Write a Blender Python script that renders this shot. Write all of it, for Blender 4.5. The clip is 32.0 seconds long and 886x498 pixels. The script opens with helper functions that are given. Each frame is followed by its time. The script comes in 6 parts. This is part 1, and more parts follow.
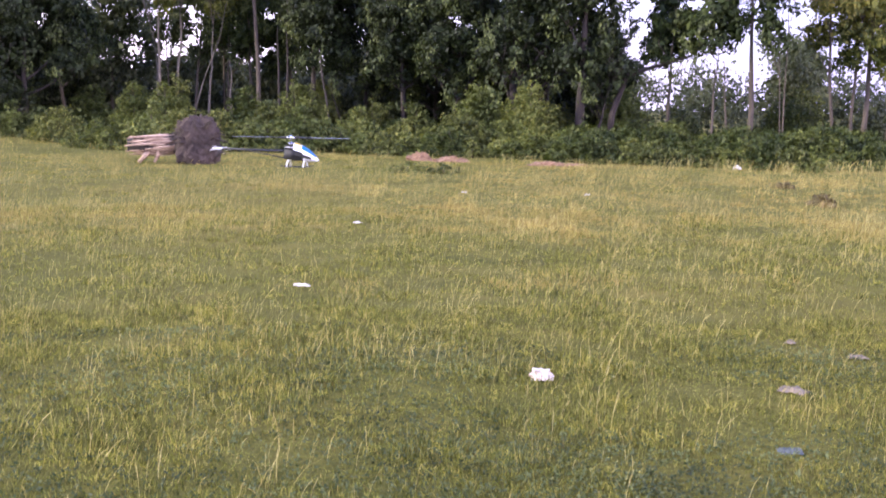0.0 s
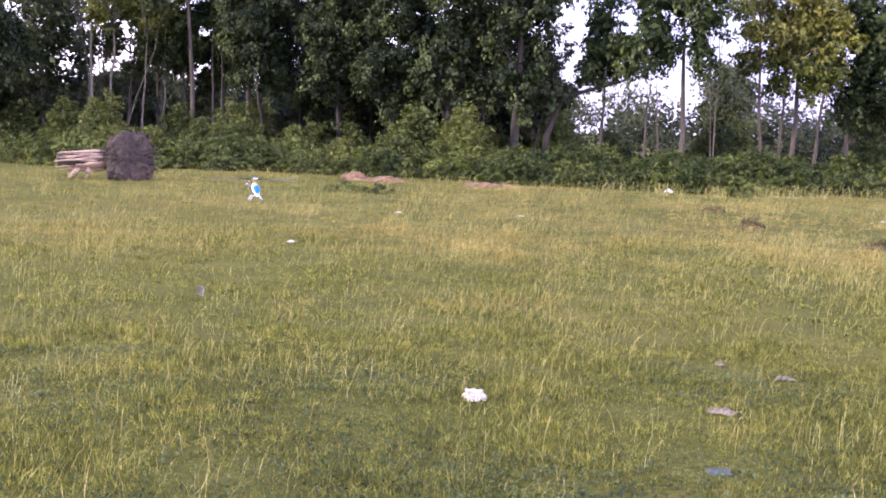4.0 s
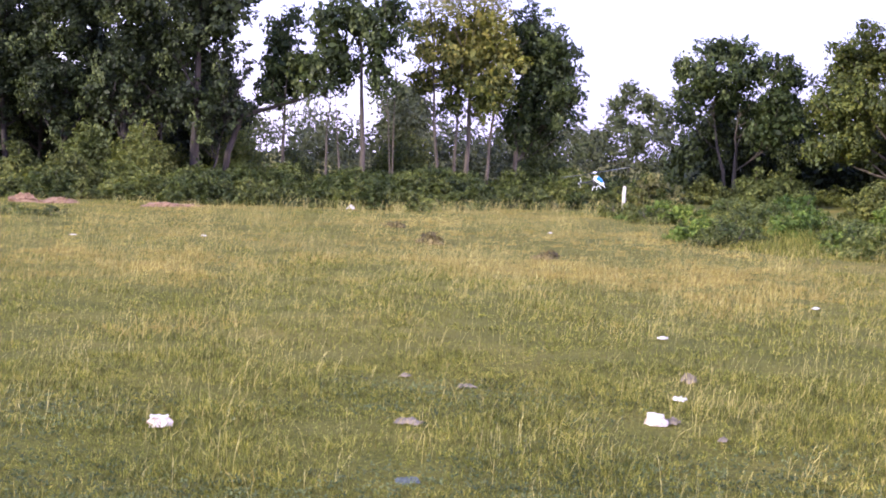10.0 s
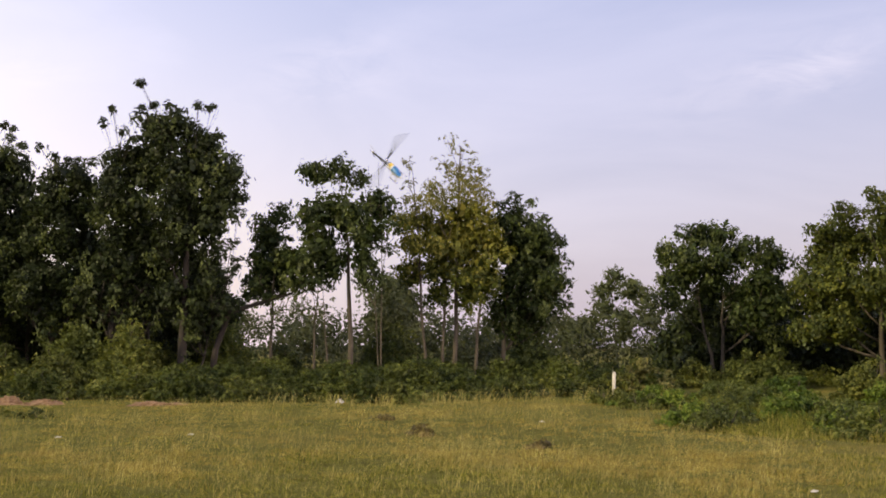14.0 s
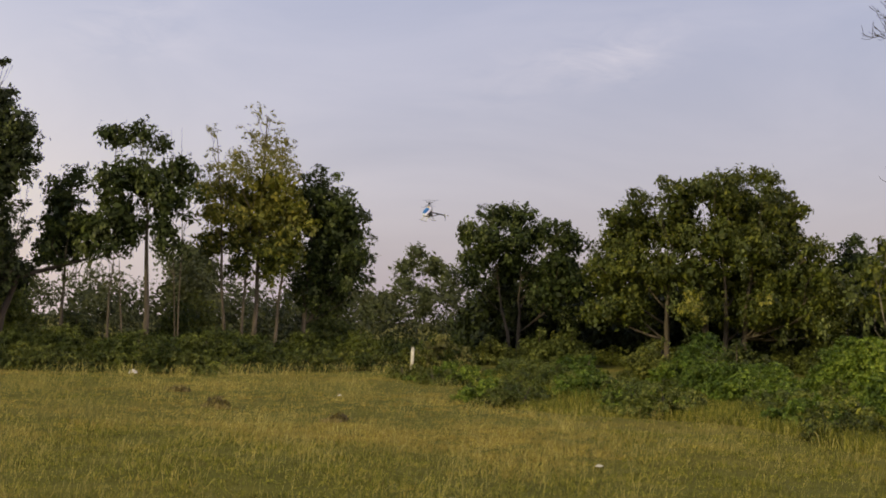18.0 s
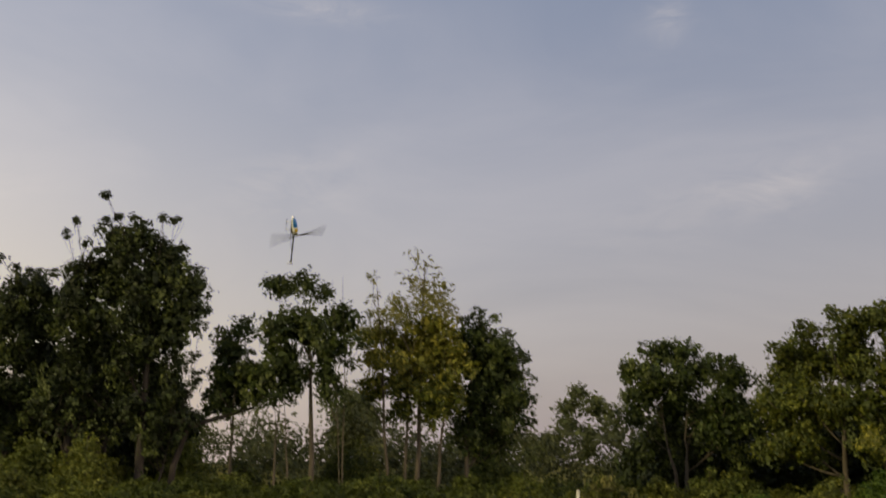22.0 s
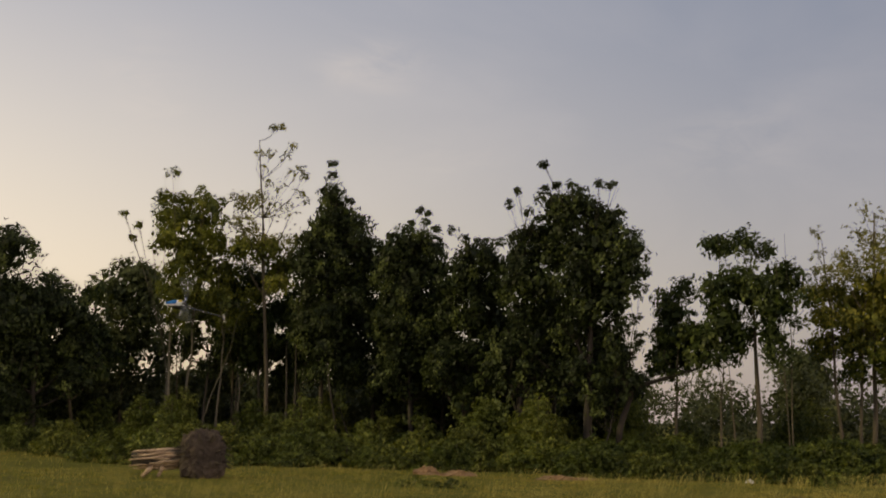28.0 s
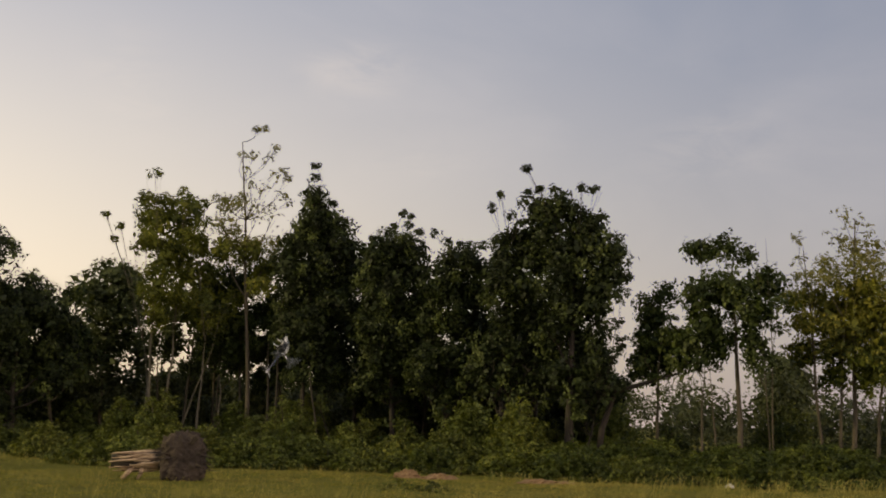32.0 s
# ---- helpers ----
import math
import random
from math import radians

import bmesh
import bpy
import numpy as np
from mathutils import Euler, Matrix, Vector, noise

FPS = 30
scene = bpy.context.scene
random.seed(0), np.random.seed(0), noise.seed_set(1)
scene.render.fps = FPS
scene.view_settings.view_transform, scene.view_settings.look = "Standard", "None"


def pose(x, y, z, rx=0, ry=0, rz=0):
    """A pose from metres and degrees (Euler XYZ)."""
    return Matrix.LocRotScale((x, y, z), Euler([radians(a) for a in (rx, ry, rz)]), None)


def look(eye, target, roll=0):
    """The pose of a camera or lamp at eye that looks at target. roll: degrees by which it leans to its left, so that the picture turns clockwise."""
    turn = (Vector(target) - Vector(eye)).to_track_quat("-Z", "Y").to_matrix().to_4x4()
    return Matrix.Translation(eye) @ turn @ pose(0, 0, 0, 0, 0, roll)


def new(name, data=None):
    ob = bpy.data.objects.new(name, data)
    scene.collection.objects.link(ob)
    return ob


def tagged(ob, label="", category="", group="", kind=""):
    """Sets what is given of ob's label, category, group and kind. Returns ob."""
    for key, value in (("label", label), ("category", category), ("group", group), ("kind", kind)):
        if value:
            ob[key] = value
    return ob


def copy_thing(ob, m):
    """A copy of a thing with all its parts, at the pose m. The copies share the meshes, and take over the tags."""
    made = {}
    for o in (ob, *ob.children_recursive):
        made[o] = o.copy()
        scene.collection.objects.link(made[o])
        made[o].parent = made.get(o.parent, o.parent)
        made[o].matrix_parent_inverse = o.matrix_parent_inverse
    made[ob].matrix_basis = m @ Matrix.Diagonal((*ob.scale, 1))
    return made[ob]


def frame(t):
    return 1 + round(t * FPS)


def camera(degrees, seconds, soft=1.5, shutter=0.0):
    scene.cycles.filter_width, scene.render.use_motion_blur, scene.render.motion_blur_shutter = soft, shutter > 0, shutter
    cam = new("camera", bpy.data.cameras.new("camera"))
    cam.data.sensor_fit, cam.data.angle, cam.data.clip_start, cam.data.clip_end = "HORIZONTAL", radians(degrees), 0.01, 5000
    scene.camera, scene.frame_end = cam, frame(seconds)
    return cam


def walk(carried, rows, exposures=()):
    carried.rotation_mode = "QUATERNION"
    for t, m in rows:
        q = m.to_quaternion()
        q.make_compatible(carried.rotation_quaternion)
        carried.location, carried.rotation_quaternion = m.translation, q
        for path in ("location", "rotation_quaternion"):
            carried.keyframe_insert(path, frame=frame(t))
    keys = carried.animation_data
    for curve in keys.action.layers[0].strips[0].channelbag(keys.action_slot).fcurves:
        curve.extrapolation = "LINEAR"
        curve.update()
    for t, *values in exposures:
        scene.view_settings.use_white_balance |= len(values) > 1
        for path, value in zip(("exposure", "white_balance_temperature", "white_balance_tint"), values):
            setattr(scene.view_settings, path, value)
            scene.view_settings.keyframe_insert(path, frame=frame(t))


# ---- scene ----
# Plan: the camera stands at the origin, 1.7 m up, on a grass field and only turns.
# Places in the field are given as a bearing (degrees to the right of +y) and a distance.
cam = camera(40.73, 32.0, soft=1.8, shutter=0.35)
CAMERA_ROWS = [
    (0, pose(0, 0, 1.7, 83.18, -1.08, 15.48)),
    (0.5, pose(0, 0, 1.7, 84.82, -0.87, 15.14)),
    (1, pose(0, 0, 1.7, 84.06, -0.70, 15.14)),
    (1.5, pose(0, 0, 1.7, 83.03, -0.50, 14.80)),
    (2, pose(0, 0, 1.7, 84.23, -1.16, 13.41)),
    (2.5, pose(0, 0, 1.7, 84.05, -1.74, 12.99)),
    (4.5, pose(0, 0, 1.7, 84.50, -1.94, 11.90)),
    (5, pose(0, 0, 1.7, 85.40, -1.97, 10.99)),
    (5.5, pose(0, 0, 1.7, 85.47, -2.14, 10.14)),
    (6, pose(0, 0, 1.7, 85.64, -2.22, 9.39)),
    (6.5, pose(0, 0, 1.7, 85.84, -2.62, 7.64)),
    (7, pose(0, 0, 1.7, 85.94, -2.53, 6.27)),
    (7.5, pose(0, 0, 1.7, 85.68, -2.78, 4.67)),
    (8, pose(0, 0, 1.7, 85.72, -2.57, 3.15)),
    (8.5, pose(0, 0, 1.7, 85.80, -2.51, 1.90)),
    (9, pose(0, 0, 1.7, 85.51, -2.33, 0.18)),
    (9.5, pose(0, 0, 1.7, 85.24, -2.05, -1.60)),
    (10, pose(0, 0, 1.7, 85.55, -1.65, -2.75)),
    (10.5, pose(0, 0, 1.7, 84.98, -1.90, -3.80)),
    (11, pose(0, 0, 1.7, 84.91, -1.68, -4.44)),
    (11.5, pose(0, 0, 1.7, 86.93, -1.89, -4.37)),
    (12, pose(0, 0, 1.7, 88.17, -1.77, -3.81)),
    (12.5, pose(0, 0, 1.7, 88.40, -1.34, -5.08)),
    (13, pose(0, 0, 1.7, 90.37, -0.70, -5.82)),
    (13.5, pose(0, 0, 1.7, 94.58, 0.11, -3.07)),
    (15.5, pose(0, 0, 1.7, 94.73, -1.06, -8.89)),
    (16, pose(0, 0, 1.7, 93.81, -1.09, -12.80)),
    (16.5, pose(0, 0, 1.7, 94.16, -1.66, -14.94)),
    (17, pose(0, 0, 1.7, 95.31, -1.92, -15.34)),
    (17.5, pose(0, 0, 1.7, 94.34, -1.54, -14.13)),
    (18, pose(0, 0, 1.7, 93.58, -1.47, -12.84)),
    (18.5, pose(0, 0, 1.7, 93.91, -1.70, -12.54)),
    (19, pose(0, 0, 1.7, 95.07, -1.01, -14.09)),
    (19.5, pose(0, 0, 1.7, 95.24, -0.56, -15.46)),
    (20, pose(0, 0, 1.7, 95.20, -0.83, -13.86)),
    (20.5, pose(0, 0, 1.7, 98.13, -0.42, -10.58)),
    (21, pose(0, 0, 1.7, 99.16, -0.53, -8.03)),
    (21.5, pose(0, 0, 1.7, 98.59, -0.31, -6.79)),
    (22, pose(0, 0, 1.7, 100.20, -0.35, -5.09)),
    (22.5, pose(0, 0, 1.7, 102.82, -0.43, -3.62)),
    (23, pose(0, 0, 1.7, 102.26, -0.40, -2.24)),
    (23.5, pose(0, 0, 1.7, 103.52, 0.16, 0.82)),
    (24, pose(0, 0, 1.7, 104.72, -0.38, 4.89)),
    (24.5, pose(0, 0, 1.7, 104.43, -1.05, 8.60)),
    (25, pose(0, 0, 1.7, 103.11, -0.77, 11.47)),
    (25.5, pose(0, 0, 1.7, 100.82, -1.69, 12.51)),
    (27.5, pose(0, 0, 1.7, 100.48, -0.82, 12.20)),
    (28, pose(0, 0, 1.7, 98.12, -1.00, 15.82)),
    (28.5, pose(0, 0, 1.7, 97.29, -1.32, 15.90)),
    (29, pose(0, 0, 1.7, 97.68, -1.04, 14.47)),
    (29.5, pose(0, 0, 1.7, 97.84, -1.07, 12.97)),
    (30, pose(0, 0, 1.7, 97.52, -1.11, 13.27)),
    (30.5, pose(0, 0, 1.7, 97.81, -1.05, 14.40)),
    (31, pose(0, 0, 1.7, 97.72, -1.53, 16.31)),
    (31.5, pose(0, 0, 1.7, 98.30, -1.52, 16.07)),
    (32, pose(0, 0, 1.7, 98.29, -1.28, 14.94)),
]
EXPOSURES = [
    (0, 0.97, 5880, 17),
    (10.5, 0.97, 5880, 17),
    (12, 0.8, 5880, 17),
    (13, 0.46, 6150, 14),
    (13.5, 0.1, 7900, 2),
    (15.5, -0.44, 9500, -8),
    (20, -0.62, 9950, -10),
    (22, -0.9, 11100, -12),
    (23, -1.17, 11400, -12),
    (25.5, -1.3, 11600, -12),
    (28, -1.12, 11600, -12),
    (30, -1.0, 11600, -12),
    (32, -0.98, 11600, -12),
]
walk(cam, CAMERA_ROWS, EXPOSURES)

# ---- sky and sun ----
SUN_BEARING, SUN_HEIGHT = -118.0, 24.0
world = bpy.data.worlds.new("sky")
scene.world = world
world.use_nodes = True


# thin clouds: bearing, height and slope in degrees, then length, width, strength
CLOUDS = [
    (19.3, 12.7, 16, 0.095, 0.024, 0.36),
    (-2.1, 13.1, 7, 0.059, 0.024, 0.45),
    (-1.4, 21.5, -5, 0.053, 0.011, 0.7),
    (-19.0, 22.2, -6, 0.077, 0.01, 0.5),
    (-20.3, 16.4, -7, 0.037, 0.016, 0.45),
    (-30.5, 15.4, -67, 0.038, 0.028, 0.55),
    (-19.0, 17.0, 15, 0.032, 0.021, 0.5),
    (-16.7, 12.4, 3, 0.046, 0.014, 0.45),
    (20.9, 12.5, 5, 0.036, 0.016, 0.34),
    (16.0, 20.7, -37, 0.017, 0.019, 0.6),
]


def world_sky():
    nt = world.node_tree
    nt.nodes.clear()
    out = nt.nodes.new("ShaderNodeOutputWorld")
    bg = nt.nodes.new("ShaderNodeBackground")
    sky = nt.nodes.new("ShaderNodeTexSky")
    sky.sky_type, sky.sun_disc = "NISHITA", False
    sky.sun_elevation, sky.sun_rotation = radians(SUN_HEIGHT), radians(-SUN_BEARING)
    sky.air_density, sky.dust_density, sky.ozone_density = 1.0, 2.5, 1.5
    co = nt.nodes.new("ShaderNodeTexCoord")
    # thin cloud veil
    mp = nt.nodes.new("ShaderNodeMapping")
    mp.inputs["Scale"].default_value = (1.0, 1.0, 3.0)
    mp.inputs["Rotation"].default_value = (0.12, 0.2, 0.5)
    nz = nt.nodes.new("ShaderNodeTexNoise")
    nz.inputs["Scale"].default_value = 2.2
    nz.inputs["Detail"].default_value = 7
    nz.inputs["Roughness"].default_value = 0.55
    nz.inputs["Distortion"].default_value = 0.6
    rp = nt.nodes.new("ShaderNodeValToRGB")
    rp.color_ramp.elements[0].position, rp.color_ramp.elements[1].position = 0.44, 0.8
    rp.color_ramp.elements[0].color, rp.color_ramp.elements[1].color = (0, 0, 0, 1), (0.16, 0.16, 0.16, 1)
    # haze towards the horizon
    sp = nt.nodes.new("ShaderNodeSeparateXYZ")
    hz = nt.nodes.new("ShaderNodeMapRange")
    hz.inputs["From Min"].default_value, hz.inputs["From Max"].default_value = 0.02, 0.5
    hz.inputs["To Min"].default_value, hz.inputs["To Max"].default_value = 0.82, 0.02
    m1 = nt.nodes.new("ShaderNodeMix")
    m1.data_type = "RGBA"
    # the haze is warm on the sun's side and cool away from it
    dot = nt.nodes.new("ShaderNodeVectorMath")
    dot.operation = "DOT_PRODUCT"
    dot.inputs[1].default_value = (math.sin(radians(-104)), math.cos(radians(-104)), 0.0)
    side = nt.nodes.new("ShaderNodeMapRange")
    side.interpolation_type = "SMOOTHSTEP"
    side.inputs["From Min"].default_value, side.inputs["From Max"].default_value = -0.45, 0.8
    hue = nt.nodes.new("ShaderNodeMix")
    hue.data_type = "RGBA"
    hue.inputs["A"].default_value, hue.inputs["B"].default_value = (4.76, 4.216, 6.687, 1), (18.13, 14.62, 14.96, 1)
    nt.links.new(co.outputs["Generated"], dot.inputs[0])
    nt.links.new(dot.outputs["Value"], side.inputs["Value"])
    nt.links.new(side.outputs["Result"], hue.inputs["Factor"])
    nt.links.new(hue.outputs["Result"], m1.inputs["B"])
    m2 = nt.nodes.new("ShaderNodeMix")
    m2.data_type = "RGBA"
    m2.inputs["B"].default_value = (11.33, 10.65, 15.64, 1)
    lk = nt.links.new
    lk(co.outputs["Generated"], mp.inputs["Vector"])
    lk(mp.outputs["Vector"], nz.inputs["Vector"])
    lk(nz.outputs["Fac"], rp.inputs["Fac"])
    lk(co.outputs["Generated"], sp.inputs["Vector"])
    lk(sp.outputs["Z"], hz.inputs["Value"])
    tint = nt.nodes.new("ShaderNodeMix")
    tint.data_type, tint.blend_type = "RGBA", "MULTIPLY"
    tint.inputs["Factor"].default_value = 1.0
    tint.inputs["B"].default_value = (1.791, 1.734, 2.607, 1)
    lk(sky.outputs["Color"], tint.inputs["A"])
    lk(tint.outputs["Result"], m1.inputs["A"])
    lk(hz.outputs["Result"], m1.inputs["Factor"])
    lk(m1.outputs["Result"], m2.inputs["A"])
    lk(rp.outputs["Color"], m2.inputs["Factor"])
    last = m2.outputs["Result"]
    wisp = nt.nodes.new("ShaderNodeTexNoise")
    wisp.inputs["Scale"].default_value, wisp.inputs["Detail"].default_value, wisp.inputs["Roughness"].default_value, wisp.inputs["Distortion"].default_value = 14.0, 7, 0.6, 0.8
    ragged = nt.nodes.new("ShaderNodeMapRange")
    ragged.inputs["From Min"].default_value, ragged.inputs["From Max"].default_value = 0.36, 0.68
    lk(mp.outputs["Vector"], wisp.inputs["Vector"])
    lk(wisp.outputs["Fac"], ragged.inputs["Value"])

    def calc(op, a, b_):
        n = nt.nodes.new("ShaderNodeVectorMath" if op == "DOT_PRODUCT" else "ShaderNodeMath")
        n.operation = op
        for k, v in enumerate((a, b_)):
            if isinstance(v, (int, float, tuple)):
                n.inputs[k].default_value = v
            else:
                lk(v, n.inputs[k])
        return n.outputs["Value"]

    for bearing, height, slope, length, width, strength in CLOUDS:
        b_, h_, t_ = radians(bearing), radians(height), radians(slope)
        mid = Vector((math.sin(b_) * math.cos(h_), math.cos(b_) * math.cos(h_), math.sin(h_)))
        right = Vector((math.cos(b_), -math.sin(b_), 0))
        run = right * math.cos(t_) + right.cross(mid) * math.sin(t_)
        mid, run, breadth = tuple(mid), tuple(run), tuple(mid.cross(run))
        far = 0
        for way, size in ((run, length), (breadth, width), (mid, 4.0)):
            off = calc("DOT_PRODUCT", co.outputs["Generated"], way)
            if way is mid:
                off = calc("SUBTRACT", off, 1.0)
            off = calc("DIVIDE", off, size)
            far = calc("ADD", far, calc("MULTIPLY", off, off))
        veil = calc("POWER", 2.718, calc("MULTIPLY", far, -1.0))
        veil = calc("MULTIPLY", calc("MULTIPLY", veil, strength * 0.42), ragged.outputs["Result"])
        m3 = nt.nodes.new("ShaderNodeMix")
        m3.data_type = "RGBA"
        m3.inputs["B"].default_value = (10.43, 9.633, 13.6, 1)
        lk(veil, m3.inputs["Factor"])
        lk(last, m3.inputs["A"])
        last = m3.outputs["Result"]
    lk(last, bg.inputs["Color"])
    bg.inputs["Strength"].default_value = 0.15
    lk(bg.outputs["Background"], out.inputs["Surface"])


world_sky()
sun = new("sun", bpy.data.lights.new("sun", "SUN"))
sun.data.energy, sun.data.angle, sun.data.color = 4.4, radians(2.5), (1.0, 0.87, 0.7)
b, h = radians(SUN_BEARING), radians(SUN_HEIGHT)
sun.matrix_world = look((0, 0, 0), (-math.sin(b) * math.cos(h), -math.cos(b) * math.cos(h), -math.sin(h)))
sun.location = (-30, -10, 40)


# ---- materials ----
def links(m):
    m.use_nodes = True
    nt = m.node_tree
    return nt, nt.nodes["Principled BSDF"], nt.links.new


def noise_node(nt, scale, detail=4, rough=0.6, coord="Object", stretch=None):
    co = nt.nodes.new("ShaderNodeTexCoord")
    n = nt.nodes.new("ShaderNodeTexNoise")
    n.inputs["Scale"].default_value, n.inputs["Detail"].default_value, n.inputs["Roughness"].default_value = scale, detail, rough
    if stretch:
        mp = nt.nodes.new("ShaderNodeMapping")
        mp.inputs["Scale"].default_value = stretch
        nt.links.new(co.outputs[coord], mp.inputs["Vector"])
        nt.links.new(mp.outputs["Vector"], n.inputs["Vector"])
    else:
        nt.links.new(co.outputs[coord], n.inputs["Vector"])
    return n


def ramp_node(nt, stops):
    r = nt.nodes.new("ShaderNodeValToRGB")
    while len(r.color_ramp.elements) < len(stops):
        r.color_ramp.elements.new(0.5)
    for e, (p, c) in zip(r.color_ramp.elements, stops):
        e.position, e.color = p, (*c, 1)
    return r


def mix_node(nt, a, b, fac, blend="MIX"):
    m = nt.nodes.new("ShaderNodeMix")
    m.data_type, m.blend_type = "RGBA", blend
    for sock, v in ((m.inputs["A"], a), (m.inputs["B"], b), (m.inputs["Factor"], fac)):
        if isinstance(v, (int, float)):
            sock.default_value = v
        elif isinstance(v, tuple):
            sock.default_value = (*v, 1)
        else:
            nt.links.new(v, sock)
    return m.outputs["Result"]


def plain(name, c1, c2, scale=8.0, rough=0.6, metal=0.0, bump=0.2, fine=60.0, stretch=None, coat=0.0):
    """A surface of two tones at two scales, with fine relief."""
    m = bpy.data.materials.new(name)
    nt, bs, lk = links(m)
    n1 = noise_node(nt, scale, 5, 0.6, stretch=stretch)
    n2 = noise_node(nt, fine, 3, 0.7, stretch=stretch)
    r1 = ramp_node(nt, [(0.35, c1), (0.65, c2)])
    lk(n1.outputs["Fac"], r1.inputs["Fac"])
    r2 = ramp_node(nt, [(0.3, (0.75, 0.75, 0.75)), (0.7, (1.15, 1.15, 1.15))])
    lk(n2.outputs["Fac"], r2.inputs["Fac"])
    lk(mix_node(nt, r1.outputs["Color"], r2.outputs["Color"], 1.0, "MULTIPLY"), bs.inputs["Base Color"])
    bs.inputs["Roughness"].default_value, bs.inputs["Metallic"].default_value = rough, metal
    bs.inputs["Coat Weight"].default_value = coat
    if bump:
        bp = nt.nodes.new("ShaderNodeBump")
        bp.inputs["Strength"].default_value, bp.inputs["Distance"].default_value = bump, 0.02
        lk(n2.outputs["Fac"], bp.inputs["Height"])
        lk(bp.outputs["Normal"], bs.inputs["Normal"])
    return m


def leafy(name, tones, trans=0.35, rough=0.55, patch=0.35, vary=0.0, mottle=0.8):
    """Leaves: each piece takes its own tone, with patches over the crown; light shines through."""
    m = bpy.data.materials.new(name)
    nt, bs, lk = links(m)
    geo = nt.nodes.new("ShaderNodeNewGeometry")
    rp = ramp_node(nt, tones)
    lk(geo.outputs["Random Per Island"], rp.inputs["Fac"])
    n = noise_node(nt, patch, 3, 0.6)
    r2 = ramp_node(nt, [(0.3, (0.72, 0.76, 0.72)), (0.7, (1.22, 1.18, 1.08))])
    lk(n.outputs["Fac"], r2.inputs["Fac"])
    col = mix_node(nt, rp.outputs["Color"], r2.outputs["Color"], 1.0, "MULTIPLY")
    n2 = noise_node(nt, patch * 4.5, 2, 0.5)
    r4 = ramp_node(nt, [(0.36, (0.56, 0.57, 0.58)), (0.64, (1.42, 1.4, 1.34))])
    lk(n2.outputs["Fac"], r4.inputs["Fac"])
    col = mix_node(nt, col, r4.outputs["Color"], mottle, "MULTIPLY")
    # each plant a little lighter or darker than its neighbours
    info = nt.nodes.new("ShaderNodeObjectInfo")
    r3 = ramp_node(nt, [(0.0, (0.62, 0.68, 0.7)), (0.5, (1.0, 1.0, 1.0)), (1.0, (1.36, 1.28, 1.15))])
    lk(info.outputs["Random"], r3.inputs["Fac"])
    col = mix_node(nt, col, r3.outputs["Color"], vary, "MULTIPLY")
    lk(col, bs.inputs["Base Color"])
    bs.inputs["Roughness"].default_value = rough
    bs.inputs["Specular IOR Level"].default_value = 0.2
    tr = nt.nodes.new("ShaderNodeBsdfTranslucent")
    lk(mix_node(nt, col, (1.0, 1.0, 0.45), 1.0, "MULTIPLY"), tr.inputs["Color"])
    ms = nt.nodes.new("ShaderNodeMixShader")
    ms.inputs["Fac"].default_value = trans
    lk(bs.outputs["BSDF"], ms.inputs[1])
    lk(tr.outputs["BSDF"], ms.inputs[2])
    lk(ms.outputs["Shader"], nt.nodes["Material Output"].inputs["Surface"])
    return m


def ground_material():
    m = bpy.data.materials.new("field_soil_and_turf")
    nt, bs, lk = links(m)
    big = noise_node(nt, 0.16, 4, 0.6)
    mid = noise_node(nt, 1.1, 5, 0.65)
    fine = noise_node(nt, 22.0, 5, 0.7)
    r1 = ramp_node(nt, [(0.36, (0.09, 0.095, 0.01865)), (0.52, (0.14, 0.13, 0.0293)), (0.66, (0.23, 0.175, 0.04529))])
    lk(big.outputs["Fac"], r1.inputs["Fac"])
    r2 = ramp_node(nt, [(0.3, (0.06, 0.07, 0.01436)), (0.55, (0.12, 0.12, 0.0256)), (0.72, (0.21, 0.17, 0.04529))])
    lk(mid.outputs["Fac"], r2.inputs["Fac"])
    r3 = ramp_node(nt, [(0.3, (0.5, 0.5, 0.45)), (0.7, (1.35, 1.3, 1.15))])
    lk(fine.outputs["Fac"], r3.inputs["Fac"])
    c = mix_node(nt, r1.outputs["Color"], r2.outputs["Color"], 0.5)
    lk(mix_node(nt, c, r3.outputs["Color"], 1.0, "MULTIPLY"), bs.inputs["Base Color"])
    bs.inputs["Roughness"].default_value = 0.95
    bs.inputs["Specular IOR Level"].default_value = 0.1
    bp = nt.nodes.new("ShaderNodeBump")
    bp.inputs["Strength"].default_value, bp.inputs["Distance"].default_value = 0.8, 0.05
    lk(fine.outputs["Fac"], bp.inputs["Height"])
    lk(bp.outputs["Normal"], bs.inputs["Normal"])
    return m


